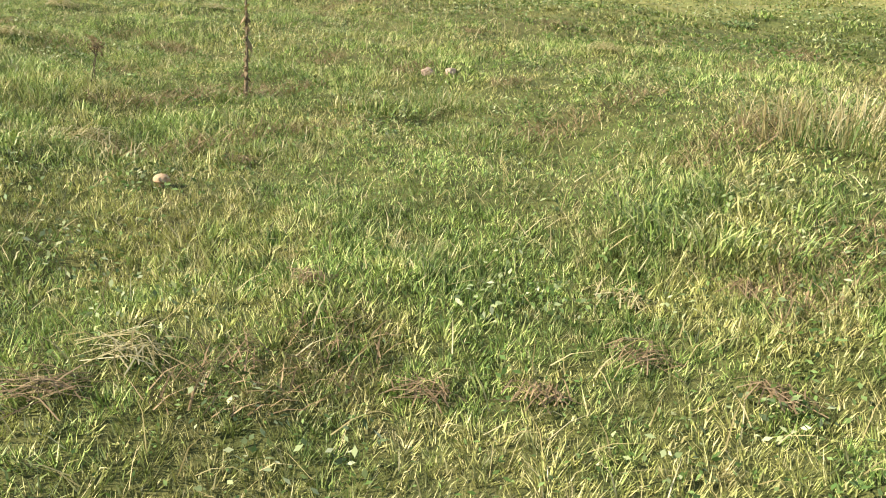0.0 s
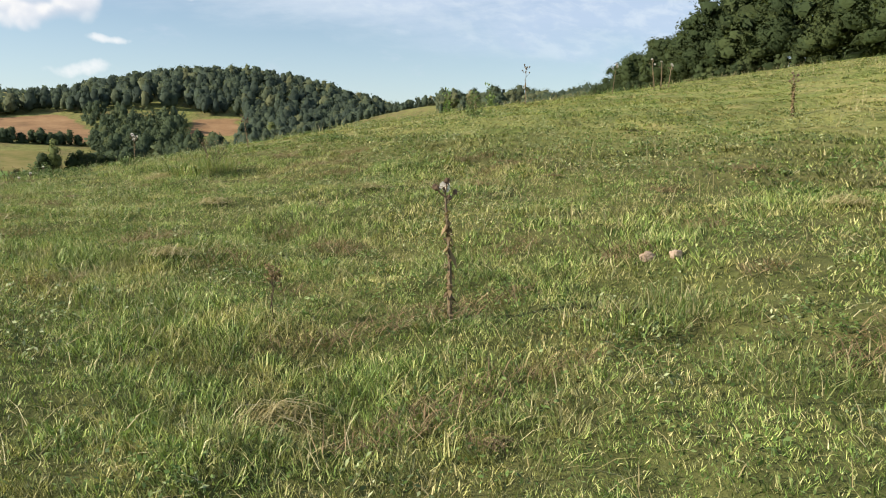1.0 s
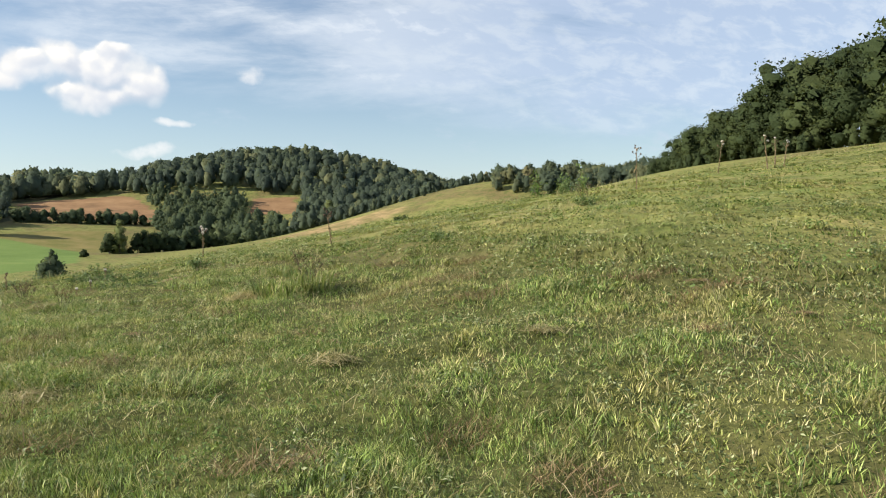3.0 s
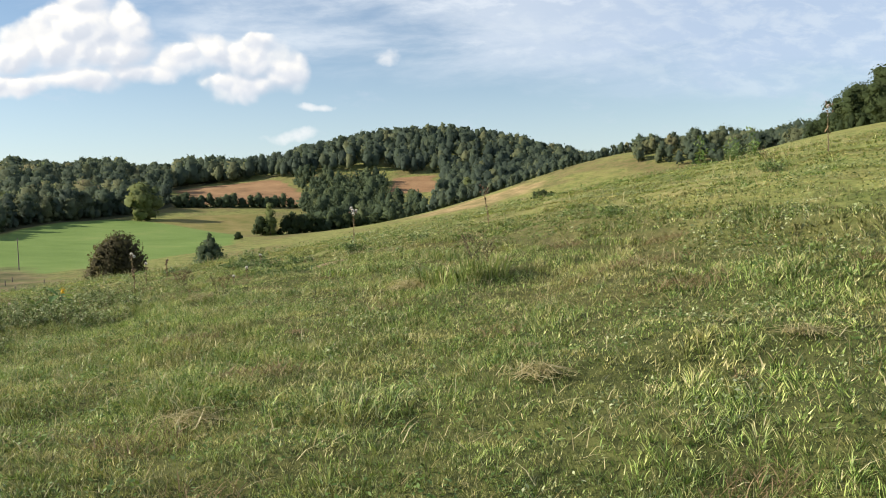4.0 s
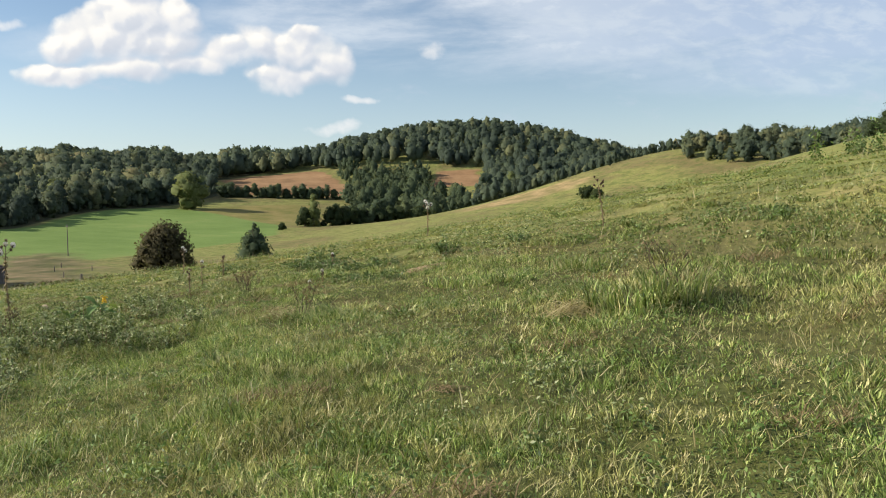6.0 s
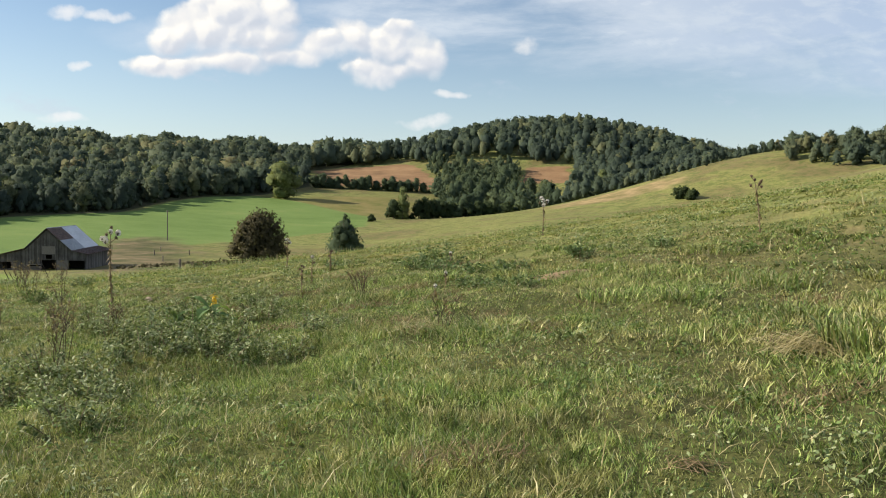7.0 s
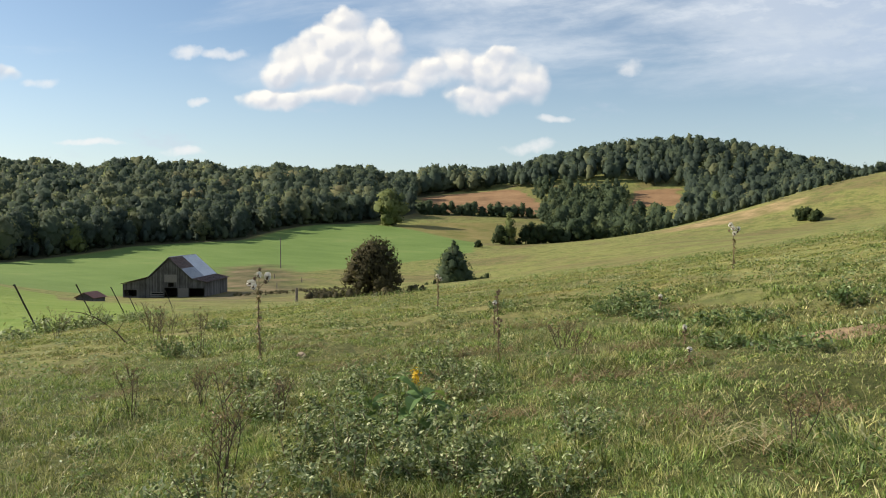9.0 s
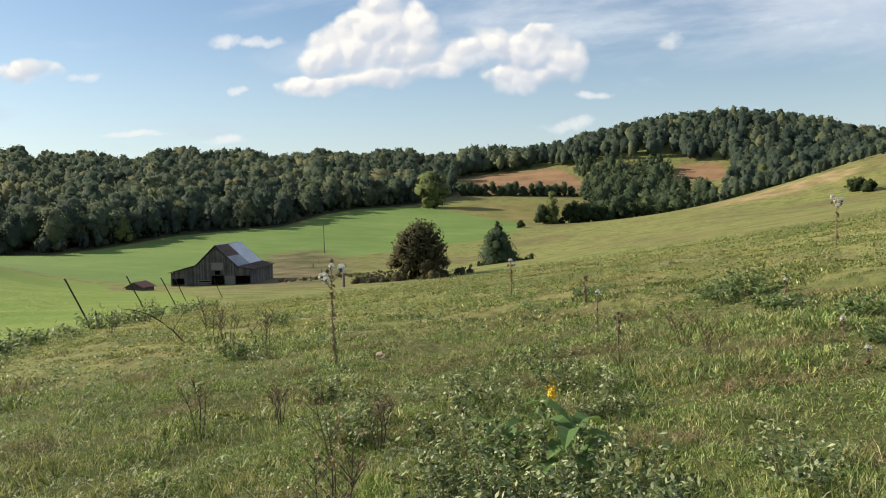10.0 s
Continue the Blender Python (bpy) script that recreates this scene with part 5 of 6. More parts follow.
def weed_clump(x, y, r, h, seed, mat=None, leaves=420, leaf=0.035, label="low leafy grey-green weed clump", stems=14, dry=0):
    rs = np.random.default_rng(seed)
    ob = holder("weed_clump", pose(x, y, zat(x, y) - 0.02), label, "weed", "leafy weeds")
    bm = bmesh.new()
    tops = []
    for k in range(stems):
        a, q = rs.uniform(0, math.tau), math.sqrt(rs.uniform(0, 1))
        b0 = Vector((math.cos(a) * q * r * 0.5, math.sin(a) * q * r * 0.5, 0))
        e = Vector((math.cos(a) * q * r, math.sin(a) * q * r, h * rs.uniform(0.55, 1.05) * (1 - 0.45 * q * q)))
        tube(bm, [b0, b0.lerp(e, 0.5) + Vector((0, 0, 0.02)), e], [0.004, 0.003, 0.0015], 4)
        tops.append((b0, e))
    tagged(part("stem", bm, M_STALK, ob), kind="stuff")
    pick = rs.integers(0, stems, leaves)
    f = rs.uniform(0.15, 1.05, leaves)
    b = np.array([tops[i][0] for i in pick])
    e = np.array([tops[i][1] for i in pick])
    c = b + (e - b) * f[:, None] + rs.normal(size=(leaves, 3)) * [leaf * 1.3, leaf * 1.3, leaf * 0.6]
    c[:, 2] = np.maximum(c[:, 2], 0.01)
    nrm = rs.normal(size=(leaves, 3)) * 0.6 + [0, 0, 0.8]
    seeded_mesh("leaves", leaf_quads(rs, c, nrm, np.full(leaves, leaf), 0.42), mat or M_WEED, ob)
    return ob


def tuft(x, y, r, h, seed, mat, n=260, wid=0.006, lean=0.6, label="rank tuft of long green grass", name="grass_tuft", arch=0.3):
    """Long blades that rise from one root and arch over."""
    rs = np.random.default_rng(seed)
    a = rs.uniform(0, math.tau, n)
    q = np.sqrt(rs.uniform(0, 1, n)) * r
    b = np.column_stack([np.cos(a) * q, np.sin(a) * q, np.zeros(n)])
    a2 = a + rs.normal(size=n) * 1.3
    hh = h * 0.62 * rs.uniform(0.3, 1.1, n)
    ll = h * lean * rs.uniform(0.2, 1.2, n)
    out = np.column_stack([np.cos(a2), np.sin(a2), np.zeros(n)])
    sd = np.column_stack([-np.sin(a2), np.cos(a2), np.zeros(n)]) * (wid * 0.5 * rs.uniform(0.6, 1.3, n))[:, None]
    up = np.array([0, 0, 1.0])
    p1 = b + out * (ll * 0.3)[:, None] + up * (hh * 0.65)[:, None]
    p2 = b + out * (ll * 0.75)[:, None] + up * (hh * 0.95)[:, None]
    p3 = b + out * (ll * 1.15)[:, None] + up * (hh * (0.95 - arch * rs.uniform(0, 1, n)))[:, None]
    v = np.stack([b - sd, b + sd, p1 - sd, p1 + sd, p2 - sd * 0.7, p2 + sd * 0.7, p3], 1).reshape(-1, 3)
    v = v + np.array([x, y, zat(x, y) - 0.01])
    loops = (np.arange(n)[:, None] * 7 + np.array([0, 1, 3, 2, 2, 3, 5, 4, 4, 5, 6])).ravel()
    ob = new(name, mesh_arrays(name, v, loops, np.tile([4, 4, 3], n), mat))
    return tagged(ob, label, "grass", kind="stuff")


def straw_heap(x, y, r, h, seed, n=220, turn=None, label="heap of flattened pale straw", mat=None):
    """Dry stems combed over in one sweep, lying on each other."""
    rs = np.random.default_rng(seed)
    bm = bmesh.new()
    turn = rs.uniform(0, math.tau) if turn is None else turn
    for k in range(n):
        a = turn + rs.normal() * 0.8
        o = Vector((rs.normal() * r * 0.35, rs.normal() * r * 0.35, rs.uniform(0, h)))
        L = r * rs.uniform(0.5, 1.5)
        d = Vector((math.cos(a), math.sin(a), 0))
        s = Vector((-d.y, d.x, rs.uniform(-0.4, 0.4))) * (0.0018 if r < 0.3 else 0.0024)
        pts = [o - d * L * 0.4 + Vector((0, 0, -o.z * 0.7)), o + Vector((0, 0, h * 0.25)), o + d * L * 0.4, o + d * L * 0.75 + Vector((0, 0, -o.z * rs.uniform(0.3, 1.0)))]
        vs = [(bm.verts.new(p - s), bm.verts.new(p + s)) for p in pts]
        for q0, q1 in zip(vs, vs[1:]):
            bm.faces.new((q0[0], q0[1], q1[1], q1[0]))
    me = bpy.data.meshes.new("straw_heap")
    bm.to_mesh(me)
    bm.free()
    me.materials.append(mat or M_STRAW)
    ob = new("straw_heap", me)
    ob.matrix_world = pose(x, y, zat(x, y) + 0.02)
    return tagged(ob, label, "straw", kind="stuff")


def dead_weed(x, y, h, seed, n=7, spread=0.25, label="bare dead weed with thin brown branching stalks", lean=(0, 0), buds=120):
    rs = np.random.default_rng(seed)
    ob = holder("dead_weed", pose(x, y, zat(x, y) - 0.02), label, "weed", "dead weeds")
    cs = []
    for k in range(n):
        a = rs.uniform(0, math.tau)
        hh = h * rs.uniform(0.6, 1.0)
        e = Vector((math.cos(a) * spread * rs.uniform(0.1, 1) * h + lean[0], math.sin(a) * spread * rs.uniform(0.1, 1) * h + lean[1], hh))
        m = e * 0.5 + Vector((rs.normal() * 0.02, rs.normal() * 0.02, 0.02))
        bm = bmesh.new()
        tube(bm, [Vector((math.cos(a) * 0.02, math.sin(a) * 0.02, -0.02)), m, e], [0.0034, 0.0026, 0.0013], 5)
        for j in range(7):
            f = rs.uniform(0.4, 0.95)
            p = m.lerp(e, (f - 0.4) / 0.6)
            a2 = rs.uniform(0, math.tau)
            t = p + Vector((math.cos(a2) * 0.06, math.sin(a2) * 0.06, 0.07)) * (h / 0.6)
            tube(bm, [p, t], [0.0022, 0.0012], 4)
            cs.append(t)
        tagged(part("stalk", bm, M_TWIG, ob), kind="stuff")
        cs.append(e)
    c = np.array([cs[i] for i in rs.integers(0, len(cs), buds)]) + rs.normal(size=(buds, 3)) * 0.012
    seeded_mesh("dry_leaves", leaf_quads(rs, c, rs.normal(size=(buds, 3)), np.full(buds, 0.012), 0.5), M_THATCH, ob)
    return ob


# thistles: the near one and those on the slope
thistle(-1.33, 5.25, 0.70, 101, heads=6, white=1, lean=(-0.03, 0.0), leaves=190, thick=0.010)
thistle(-1.95, 23.2, 0.95, 102, heads=8, white=1, leaves=30, size=1.3)
thistle(0.6, 30.5, 1.0, 103, heads=6, white=2, lean=(0.12, 0), size=1.4)
for k, (dx, dy) in enumerate(((0, 0), (0.35, 0.1), (0.7, -0.1))):
    thistle(1.9 + dx * 0.6, 29.5 + dy, 1.0 - 0.1 * k, 105 + k, heads=5, white=2 - k % 2, lean=(-0.1 + 0.1 * k, 0), size=1.25, thick=0.014)
thistle(2.95, 16.1, 0.7, 109, heads=7, white=0, leaves=260, thick=0.009, size=1.3)
thistle(-13.1, 23.4, 0.75, 110, heads=6, white=4, size=1.5, label="dead thistle with white downy heads")
thistle(-15.1, 14.1, 0.98, 111, heads=9, white=6, size=1.3, leaves=130, thick=0.007, lean=(-0.05, 0.02), label="tall dead thistle with white downy heads")
thistle(-12.3, 14.6, 0.42, 112, heads=4, white=0, size=0.9, thick=0.006)
thistle(-13.3, 16.0, 0.42, 113, heads=4, white=1, size=0.9, thick=0.006, label="dead thistle with white downy heads")
thistle(-12.0, 17.6, 0.26, 114, heads=3, white=1, size=0.9, thick=0.006, label="dead thistle with white downy heads")
thistle(-10.9, 15.6, 0.2, 115, heads=3, white=1, size=0.8, thick=0.006, label="short dead thistle with white downy heads")
thistle(-10.5, 14.7, 0.16, 116, heads=2, white=1, size=0.8, thick=0.006, label="short dead thistle with white downy heads")
thistle(-7.9, 19.0, 0.75, 117, heads=7, white=0, size=1.3, lean=(-0.1, 0))
thistle(-17.3, 20.0, 0.6, 118, heads=5, white=2, size=1.3, label="dead thistle with white downy heads")
thistle(-14.9, 18.4, 0.35, 119, heads=5, white=0, size=1.2)

# dead branching weeds
for k, (x, y, h, n, sp) in enumerate(((-2.25, 5.15, 0.36, 2, 0.12), (-11.7, 11.05, 0.62, 4, 0.4), (-11.35, 10.7, 0.55, 4, 0.35), (-14.2, 12.0, 0.6, 4, 0.35), (-17.2, 14.3, 0.65, 8, 0.4),
                                      (-17.9, 14.6, 0.8, 5, 0.5), (-16.6, 14.4, 0.7, 6, 0.35), (-12.5, 12.1, 0.45, 6, 0.35), (-9.1, 12.5, 0.32, 4, 0.6),
                                      (-12.2, 15.6, 0.35, 8, 0.6), (-11.8, 15.2, 0.35, 8, 0.6), (-5.8, 12.5, 0.55, 8, 0.4),
                                      (-22.5, 15.6, 0.6, 9, 0.6), (-26.5, 18.6, 0.6, 9, 0.6), (-20.8, 16.4, 0.55, 8, 0.5), (-3.0, 21.0, 0.5, 8, 0.6), (-13.8, 12.4, 0.4, 7, 0.5))):
    dead_weed(x, y, h, 200 + k, n=n, spread=sp)

# a bare cane that arches over beside the fence
cane = holder("arched_cane", pose(-19.4, 15.05, zat(-19.4, 15.05)), "bare brown bramble cane arching over beside the fence", "cane")
bm = bmesh.new()
tube(bm, [(0.05, 0.05, -0.05), (-0.1, -0.06, 0.16), (-0.22, -0.18, 0.30), (-0.36, -0.28, 0.40), (-0.5, -0.4, 0.46), (-0.62, -0.5, 0.48)], [0.012, 0.011, 0.01, 0.008, 0.006, 0.003], 6)
part("stem", bm, M_TWIG, cane)
for a0, a1 in (((-0.1, -0.06, 0.16), (0.02, 0.05, 0.42)), ((-0.22, -0.18, 0.30), (-0.2, -0.1, 0.5)), ((-0.36, -0.28, 0.40), (-0.45, -0.3, 0.25))):
    bm = bmesh.new()
    tube(bm, [a0, a1], [0.006, 0.003], 5)
    part("branch", bm, M_TWIG, cane)

# leafy weeds: the large patch round the goldenrod, mounds on the slope, the fence line
k = 300
for x, y, r, h, leaves in ((-11.1, 11.8, 0.45, 0.32, 700), (-11.6, 11.9, 0.4, 0.28, 600), (-10.7, 11.7, 0.45, 0.25, 600), (-10.4, 11.4, 0.35, 0.2, 400), (-10.9, 11.2, 0.4, 0.24, 500), (-11.5, 11.4, 0.35, 0.24, 450),
                           (-12.0, 12.4, 0.4, 0.26, 500), (-10.6, 10.5, 0.4, 0.2, 450), (-10.1, 10.0, 0.45, 0.16, 450), (-10.9, 10.1, 0.35, 0.15, 350), (-11.2, 10.6, 0.35, 0.2, 350), (-9.7, 9.7, 0.3, 0.13, 300),
                           (-12.2, 13.9, 0.4, 0.22, 450), (-12.6, 13.2, 0.4, 0.2, 400), (-11.8, 13.4, 0.3, 0.2, 300), (-10.2, 12.3, 0.3, 0.18, 300), (-10.0, 11.7, 0.3, 0.14, 280), (-13.2, 12.9, 0.35, 0.18, 300),
                           (-12.9, 12.2, 0.35, 0.17, 300), (-13.0, 14.6, 0.35, 0.2, 300), (-14.2, 13.2, 0.3, 0.2, 250)):
    k += 1
    weed_clump(x, y, r, h * 1.5, k, leaves=int(leaves * 2.8), leaf=0.0175, label="low leafy grey-green weeds in a thick patch")
for x, y, r, h, leaves, leaf in ((-5.3, 16.9, 0.55, 0.28, 600, 0.04), (-12.7, 18.5, 0.7, 0.42, 800, 0.05), (-11.9, 17.1, 0.45, 0.25, 450, 0.045), (-10.5, 16.6, 0.5, 0.22, 450, 0.045), (-9.9, 15.4, 0.6, 0.22, 500, 0.045),
                                 (-10.6, 15.7, 0.5, 0.2, 420, 0.045), (-9.9, 17.5, 0.45, 0.28, 450, 0.045), (-9.2, 18.6, 0.5, 0.22, 380, 0.045), (-15.2, 19.0, 0.5, 0.25, 380, 0.045), (-11.7, 16.9, 0.4, 0.3, 400, 0.04),
                                 (-3.0, 20.9, 0.6, 0.3, 450, 0.05), (3.4, 10.8, 0.4, 0.14, 350, 0.04), (-19.9, 17.1, 0.45, 0.24, 350, 0.045), (-16.9, 14.2, 0.5, 0.28, 500, 0.035),
                                 (-4.0, 28.6, 0.9, 0.5, 500, 0.06), (-12.9, 18.0, 0.5, 0.25, 380, 0.045), (-11.0, 16.6, 0.4, 0.22, 300, 0.045)):
    k += 1
    weed_clump(x, y, r * 0.58, h * 0.95, k, mat=M_MOUND, leaves=int(leaves * 1.1), leaf=leaf * 0.62, label="dark green leafy weed mound on the slope")
for x, y, r, h in ((-22.3, 13.6, 0.5, 0.3), (-23.4, 14.6, 0.6, 0.35), (-25.2, 16.2, 0.6, 0.3), (-26.8, 17.6, 0.6, 0.4), (-29.2, 19.6, 0.7, 0.4), (-31.6, 21.6, 0.7, 0.4), (-34.8, 24.2, 0.8, 0.4), (-38, 26.8, 0.8, 0.4),
                   (-42, 30, 0.8, 0.4), (-21.4, 12.4, 0.5, 0.25)):
    k += 1
    weed_clump(x, y, r, h, k, leaves=420, leaf=0.055, label="tangled weeds along the fence line")

# saplings on the skyline
for k, (x, y, h) in enumerate(((-5.0, 29.8, 1.0), (-4.1, 30.2, 0.9), (-3.6, 30.0, 1.15))):
    weed_clump(x, y, 0.22, h, 380 + k, mat=M_CLOVER, leaves=160, leaf=0.055, label="slender leafy sapling on the skyline", stems=4)

# goldenrod and mullein
gold = holder("goldenrod", pose(-11.55, 12.45, zat(-11.55, 12.45)), "goldenrod with a bright yellow flower head", "flower")
bm = bmesh.new()
tube(bm, [(0, 0, -0.02), (0.02, 0, 0.25), (0.03, 0.01, 0.36)], [0.005, 0.004, 0.002], 5)
part("stem", bm, M_STALK, gold)
gr = np.random.default_rng(77)
cen = np.array([0.03, 0.01, 0.36]) + gr.normal(size=(130, 3)) * [0.014, 0.014, 0.024]
seeded_mesh("flower_head", leaf_quads(gr, cen, gr.normal(size=(130, 3)), np.full(130, 0.008), 0.7), M_YELLOW, gold, "bright yellow flowers")
cen = np.column_stack([gr.normal(size=40) * 0.05, gr.normal(size=40) * 0.05, gr.uniform(0.05, 0.4, 40)])
seeded_mesh("leaves", leaf_quads(gr, cen, gr.normal(size=(40, 3)) * 0.6 + [0, 0, 0.7], np.full(40, 0.04), 0.2), M_CLOVER, gold)


def mullein(x, y, seed, s=1.0):
    rs = np.random.default_rng(seed)
    ob = holder("mullein", pose(x, y, zat(x, y)), "broad-leaved green plant with large soft leaves", "plant")
    for i in range(13):
        a = i * 2.4 + rs.uniform(-0.3, 0.3)
        L, wd, up = s * rs.uniform(0.16, 0.26), s * rs.uniform(0.045, 0.07), rs.uniform(0.5, 1.1)
        d, sd = Vector((math.cos(a), math.sin(a), 0)), Vector((-math.sin(a), math.cos(a), 0))
        z0 = 0.08 + 0.26 * s * (i / 13)
        bm = bmesh.new()
        rows = []
        for f, wf in ((0, 0.15), (0.25, 0.7), (0.5, 1.0), (0.75, 0.8), (1.0, 0.05)):
            c = d * L * f + Vector((0, 0, z0 + up * L * f - L * f * f * 0.75))
            rows.append([bm.verts.new(c - sd * wd * wf + Vector((0, 0, 0.02 * wf))), bm.verts.new(c), bm.verts.new(c + sd * wd * wf + Vector((0, 0, 0.02 * wf)))])
        for r0, r1 in zip(rows, rows[1:]):
            bm.faces.new((r0[0], r0[1], r1[1], r1[0]))
            bm.faces.new((r0[1], r0[2], r1[2], r1[1]))
        part("leaf", bm, M_MULLEIN, ob)
    return ob


mullein(-11.12, 12.02, 5, 1.0)
mullein(-11.52, 12.02, 6, 0.9)

# long green and dry tufts
k = 400
for x, y, r, h, n, mat, lean in ((-6.05, 12.35, 0.35, 0.62, 420, M_GRASS, 0.6), (-5.75, 12.5, 0.25, 0.85, 260, M_RANK, 0.4), (-5.1, 8.2, 0.4, 0.3, 700, M_GRASS, 0.8), (-5.35, 9.3, 0.3, 0.2, 300, M_GRASS, 0.8),
                                 (1.0, 3.0, 0.4, 0.28, 800, M_GRASS, 0.8), (1.3, 3.3, 0.3, 0.26, 500, M_GRASS, 0.8), (1.75, 4.2, 0.35, 0.75, 150, M_STRAW, 0.7), (2.1, 4.6, 0.35, 0.75, 150, M_STRAW, 0.6), (1.95, 4.0, 0.35, 0.5, 240, M_RANK, 0.7), (0.2, 4.6, 0.35, 0.32, 260, M_RANK, 0.6),
                                 (0.0, 5.6, 0.4, 0.3, 380, M_RANK, 0.6), (-0.5, 5.3, 0.35, 0.28, 380, M_GRASS, 0.7), (-1.33, 5.2, 0.2, 0.2, 200, M_RANK, 1.2), (-6.0, 8.2, 0.35, 0.26, 320, M_RANK, 0.8), (-16.8, 15.3, 0.5, 0.3, 500, M_GRASS, 0.7),
                                 (-17.4, 14.9, 0.4, 0.3, 350, M_GRASS, 0.7), (-15.0, 14.0, 0.18, 0.22, 200, M_GRASS, 0.9), (-9.1, 12.6, 0.35, 0.36, 200, M_RANK, 0.8), (-8.8, 12.9, 0.35, 0.35, 400, M_GRASS, 0.7), (-8.6, 12.3, 0.3, 0.28, 120, M_RANK, 0.8),
                                 (-7.0, 14.6, 0.4, 0.4, 300, M_RANK, 0.5), (-6.6, 13.3, 0.3, 0.35, 260, M_GRASS, 0.6), (-13.0, 18.7, 0.4, 0.4, 240, M_RANK, 0.5), (-11.2, 16.2, 0.3, 0.3, 240, M_GRASS, 0.7), (-3.3, 5.3, 0.16, 0.3, 90, M_RANK, 0.4),
                                 (-8.3, 14.2, 0.35, 0.3, 300, M_GRASS, 0.7), (-8.0, 16.8, 0.4, 0.3, 260, M_GRASS, 0.7), (-4.6, 14.0, 0.4, 0.26, 260, M_GRASS, 0.7), (-2.4, 12.0, 0.4, 0.24, 260, M_GRASS, 0.8), (-1.1, 8.1, 0.4, 0.2, 320, M_GRASS, 0.8)):
    k += 1
    tuft(x, y, r, h * 0.52, k, mat, n=n, wid=0.0055 if y < 12 else 0.009, lean=lean, label="rank tuft of long green grass" if mat is M_GRASS else "mixed tuft of green and dry tan grass")
tr = np.random.default_rng(9)
for i in range(210):
    x, y = tr.uniform(-20, 9), tr.uniform(3, 34)
    if y < np.interp(x, [-20, -12, -6, -3, 0, 4, 9], [13, 9.5, 8, 4.5, 2.5, 7, 13]) or inside(LIGHT, x, y) > -1:
        continue
    dry = tr.uniform() < 0.2
    tuft(x, y, tr.uniform(0.10, 0.30), tr.uniform(0.08, 0.15), 500 + i, M_RANK if dry else M_GRASS, n=int(tr.uniform(40, 130)), wid=0.006 if y < 10 else 0.012, lean=tr.uniform(0.5, 1.0),
         label="mixed tuft of green and dry tan grass" if dry else "rank tuft of long green grass")
for x, y, r, h, n, turn in ((-6.45, 12.2, 0.32, 0.09, 170, 0.3), (-1.85, 4.15, 0.2, 0.06, 80, 0.2), (-0.75, 2.0, 0.14, 0.04, 50, 2.8), (-5.75, 7.8, 0.2, 0.05, 80, 0.5), (-9.3, 12.4, 0.26, 0.07, 60, 0.2), (-3.4, 6.3, 0.2, 0.06, 100, 1.0),
                            (-4.2, 8.8, 0.2, 0.06, 110, 0.4), (0.6, 2.6, 0.14, 0.04, 40, 0.3), (-2.8, 9.6, 0.2, 0.05, 90, 2.4), (1.2, 7.4, 0.2, 0.06, 90, 0.1)):
    k += 1
    straw_heap(x, y, r, h, k, n, turn)
for x, y, r in ((-0.4, 2.5, 0.12), (0.0, 2.0, 0.14), (0.6, 2.2, 0.18), (0.9, 2.0, 0.15), (-0.9, 1.8, 0.2), (0.3, 2.0, 0.12), (1.0, 2.6, 0.16), (-1.0, 3.9, 0.12), (-0.9, 9.9, 0.16), (-1.5, 11.5, 0.2), (-4.4, 9.4, 0.15), (-6.6, 10.2, 0.15)):
    k += 1
    straw_heap(x, y, r * 0.7, 0.025, k, 45, label="small patch of reddish brown dead grass", mat=M_THATCH)

# dug-up soil on the slope
soil = plain("bare_soil", (0.15, 0.10, 0.055), (0.28, 0.19, 0.115), 9.0, 0.95)
bm = bmesh.new()
bmesh.ops.create_grid(bm, x_segments=24, y_segments=16, size=1.0)
for v in bm.verts:
    r2 = v.co.x ** 2 + v.co.y ** 2
    x, y = -9.6 + v.co.x * 0.40 * (1 + 0.3 * math.sin(5 * math.atan2(v.co.y, v.co.x))), 16.0 + v.co.y * 0.24
    v.co = Vector((x, y, zat(x, y) + 0.035 * max(-0.9, 1 - r2 * 1.3) + 0.02 * noise.noise(Vector((x * 6, y * 6, 0)))))
me = bpy.data.meshes.new("soil_mound")
bm.to_mesh(me)
bm.free()
me.materials.append(soil)
tagged(new("soil_mound", me), "low mound of bare sandy brown soil", "soil")


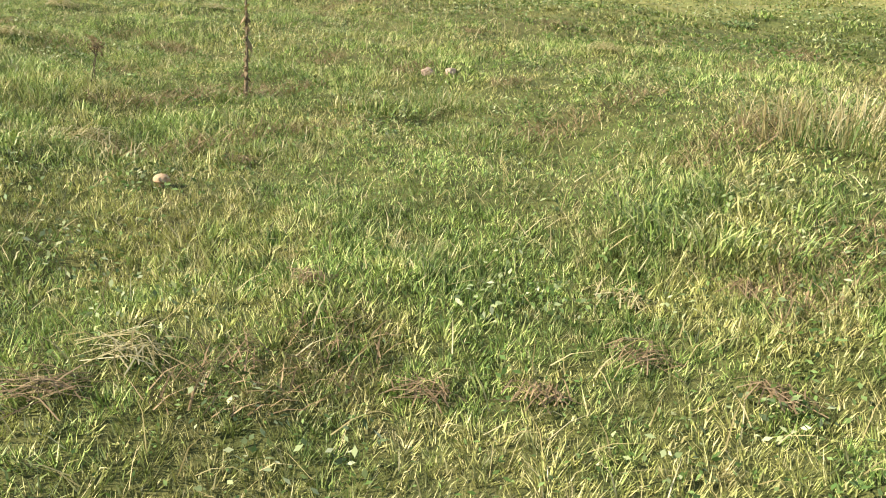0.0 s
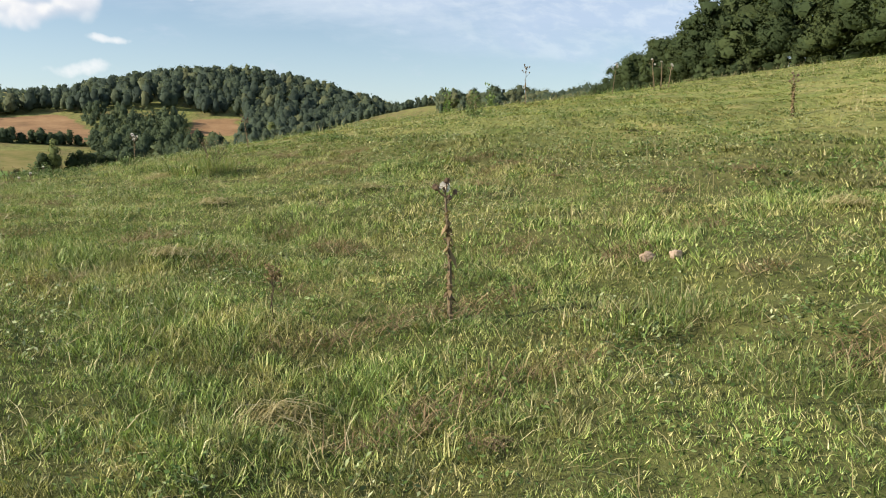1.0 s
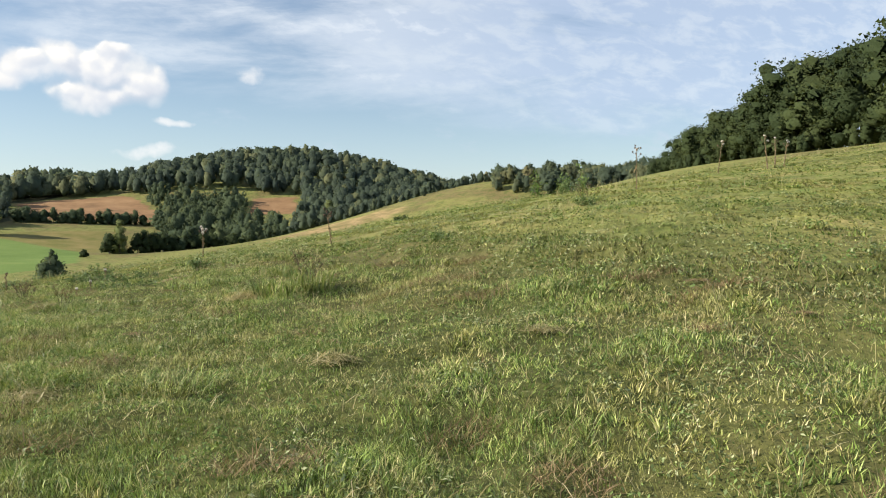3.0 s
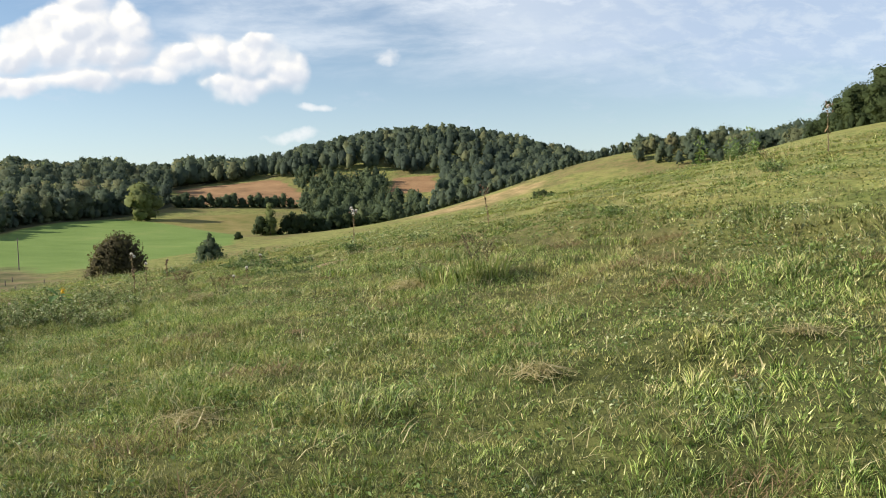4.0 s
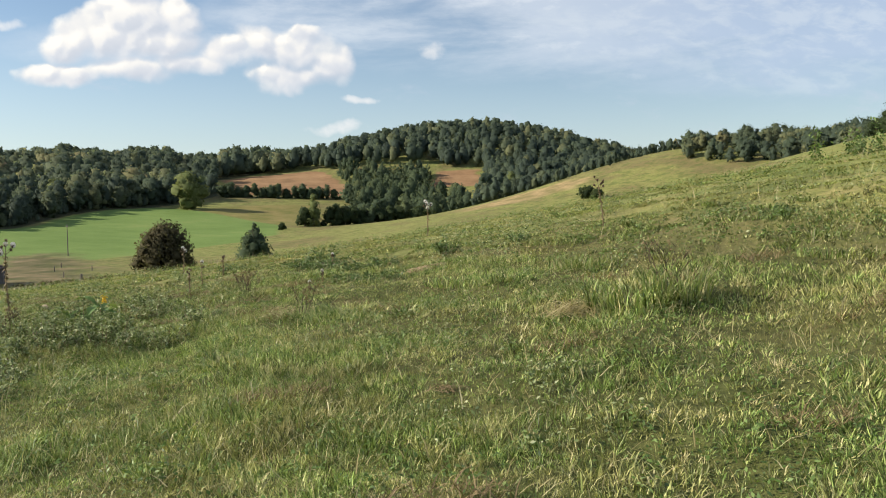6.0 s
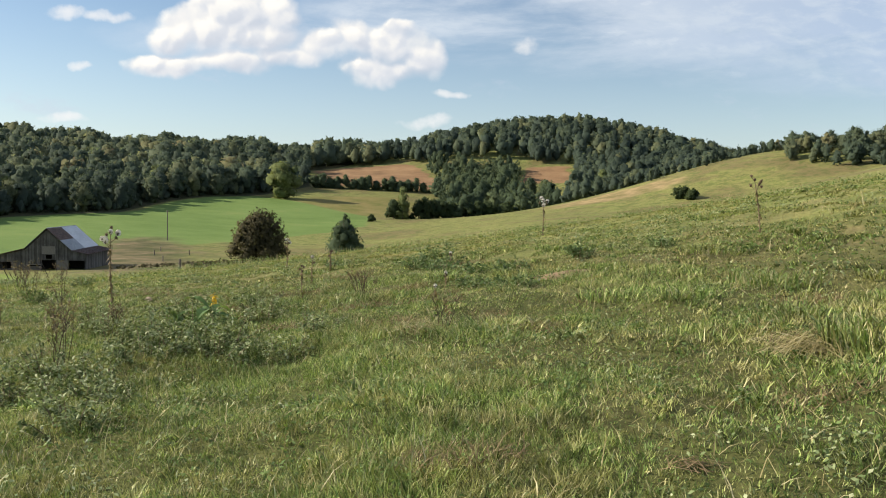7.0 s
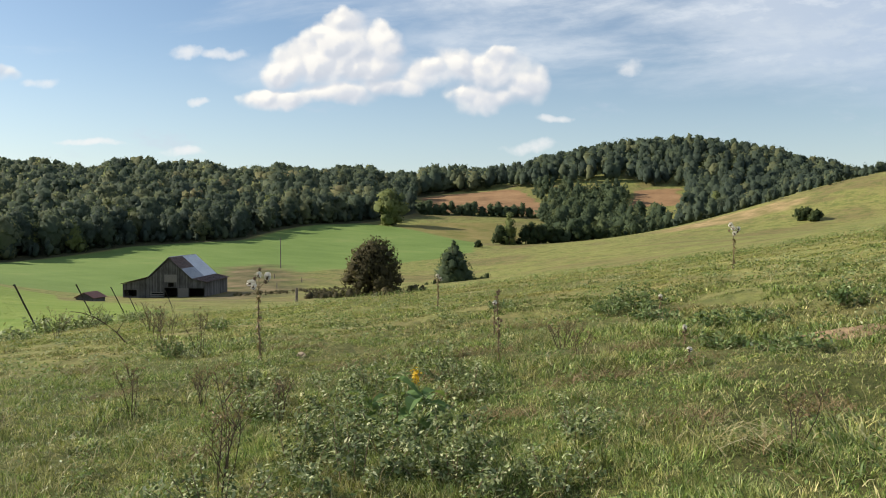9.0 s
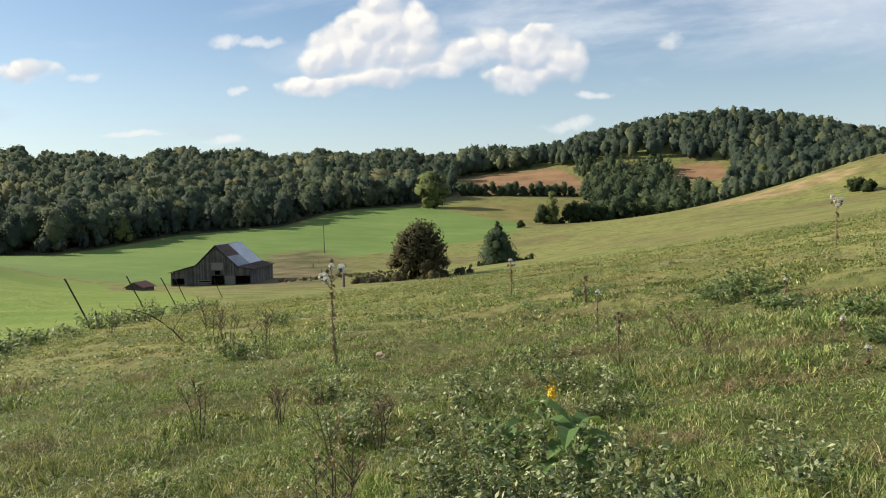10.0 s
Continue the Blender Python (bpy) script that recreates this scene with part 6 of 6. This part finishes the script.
def lump(name, x, y, size, seed, mat, label, category, sink=0.42):
    """A rough rounded lump half sunk in the turf: size in x, y, z."""
    bm = bmesh.new()
    bmesh.ops.create_icosphere(bm, subdivisions=3, radius=1.0)
    for v in bm.verts:
        k = 1 + 0.22 * noise.noise(v.co * 1.6 + Vector((seed, 0, 0))) + 0.08 * noise.noise(v.co * 5 + Vector((0, seed, 0)))
        v.co = Vector((v.co.x * size[0] * k, v.co.y * size[1] * k, v.co.z * size[2] * k))
    me = bpy.data.meshes.new(name)
    bm.to_mesh(me)
    bm.free()
    me.materials.append(mat)
    ob = new(name, me)
    ob.matrix_world = pose(x, y, zat(x, y) + size[2] * (1 - 2 * sink), 0, 0, seed * 40)
    return tagged(ob, label, category)


M_STONE = plain("pale_stone", (0.26, 0.19, 0.13), (0.46, 0.35, 0.26), 26.0, 0.9, relief=0.6)
lump("stone", -0.25, 6.41, (0.06, 0.045, 0.04), 1, M_STONE, "pale pinkish stone showing through the grass", "stone")
lump("stone", -0.08, 6.40, (0.065, 0.04, 0.035), 2, M_STONE, "pale pinkish stone showing through the grass", "stone")
lump("stone", -15.0, 14.6, (0.06, 0.05, 0.045), 3, M_STONE, "pale pinkish stone showing through the grass", "stone")
puff_ball = holder("mushroom", pose(-1.2, 3.4, zat(-1.2, 3.4) - 0.03), "round tan mushroom standing in the grass", "mushroom")
bm = bmesh.new()
tube(bm, [(0, 0, -0.01), (0.002, 0, 0.03), (0.003, 0, 0.06)], [0.012, 0.010, 0.011], 8)
M_MUSHROOM = plain("mushroom_skin", (0.30, 0.19, 0.10), (0.46, 0.32, 0.19), 40.0, 0.7, relief=0.15)
part("stem", bm, M_MUSHROOM, puff_ball)
bm = bmesh.new()
bmesh.ops.create_icosphere(bm, subdivisions=3, radius=0.036)
for v in bm.verts:
    v.co = Vector((v.co.x + 0.003, v.co.y, (v.co.z * 0.8 if v.co.z > 0 else v.co.z * 0.35) + 0.058))
part("cap", bm, M_MUSHROOM, puff_ball, "round tan cap")
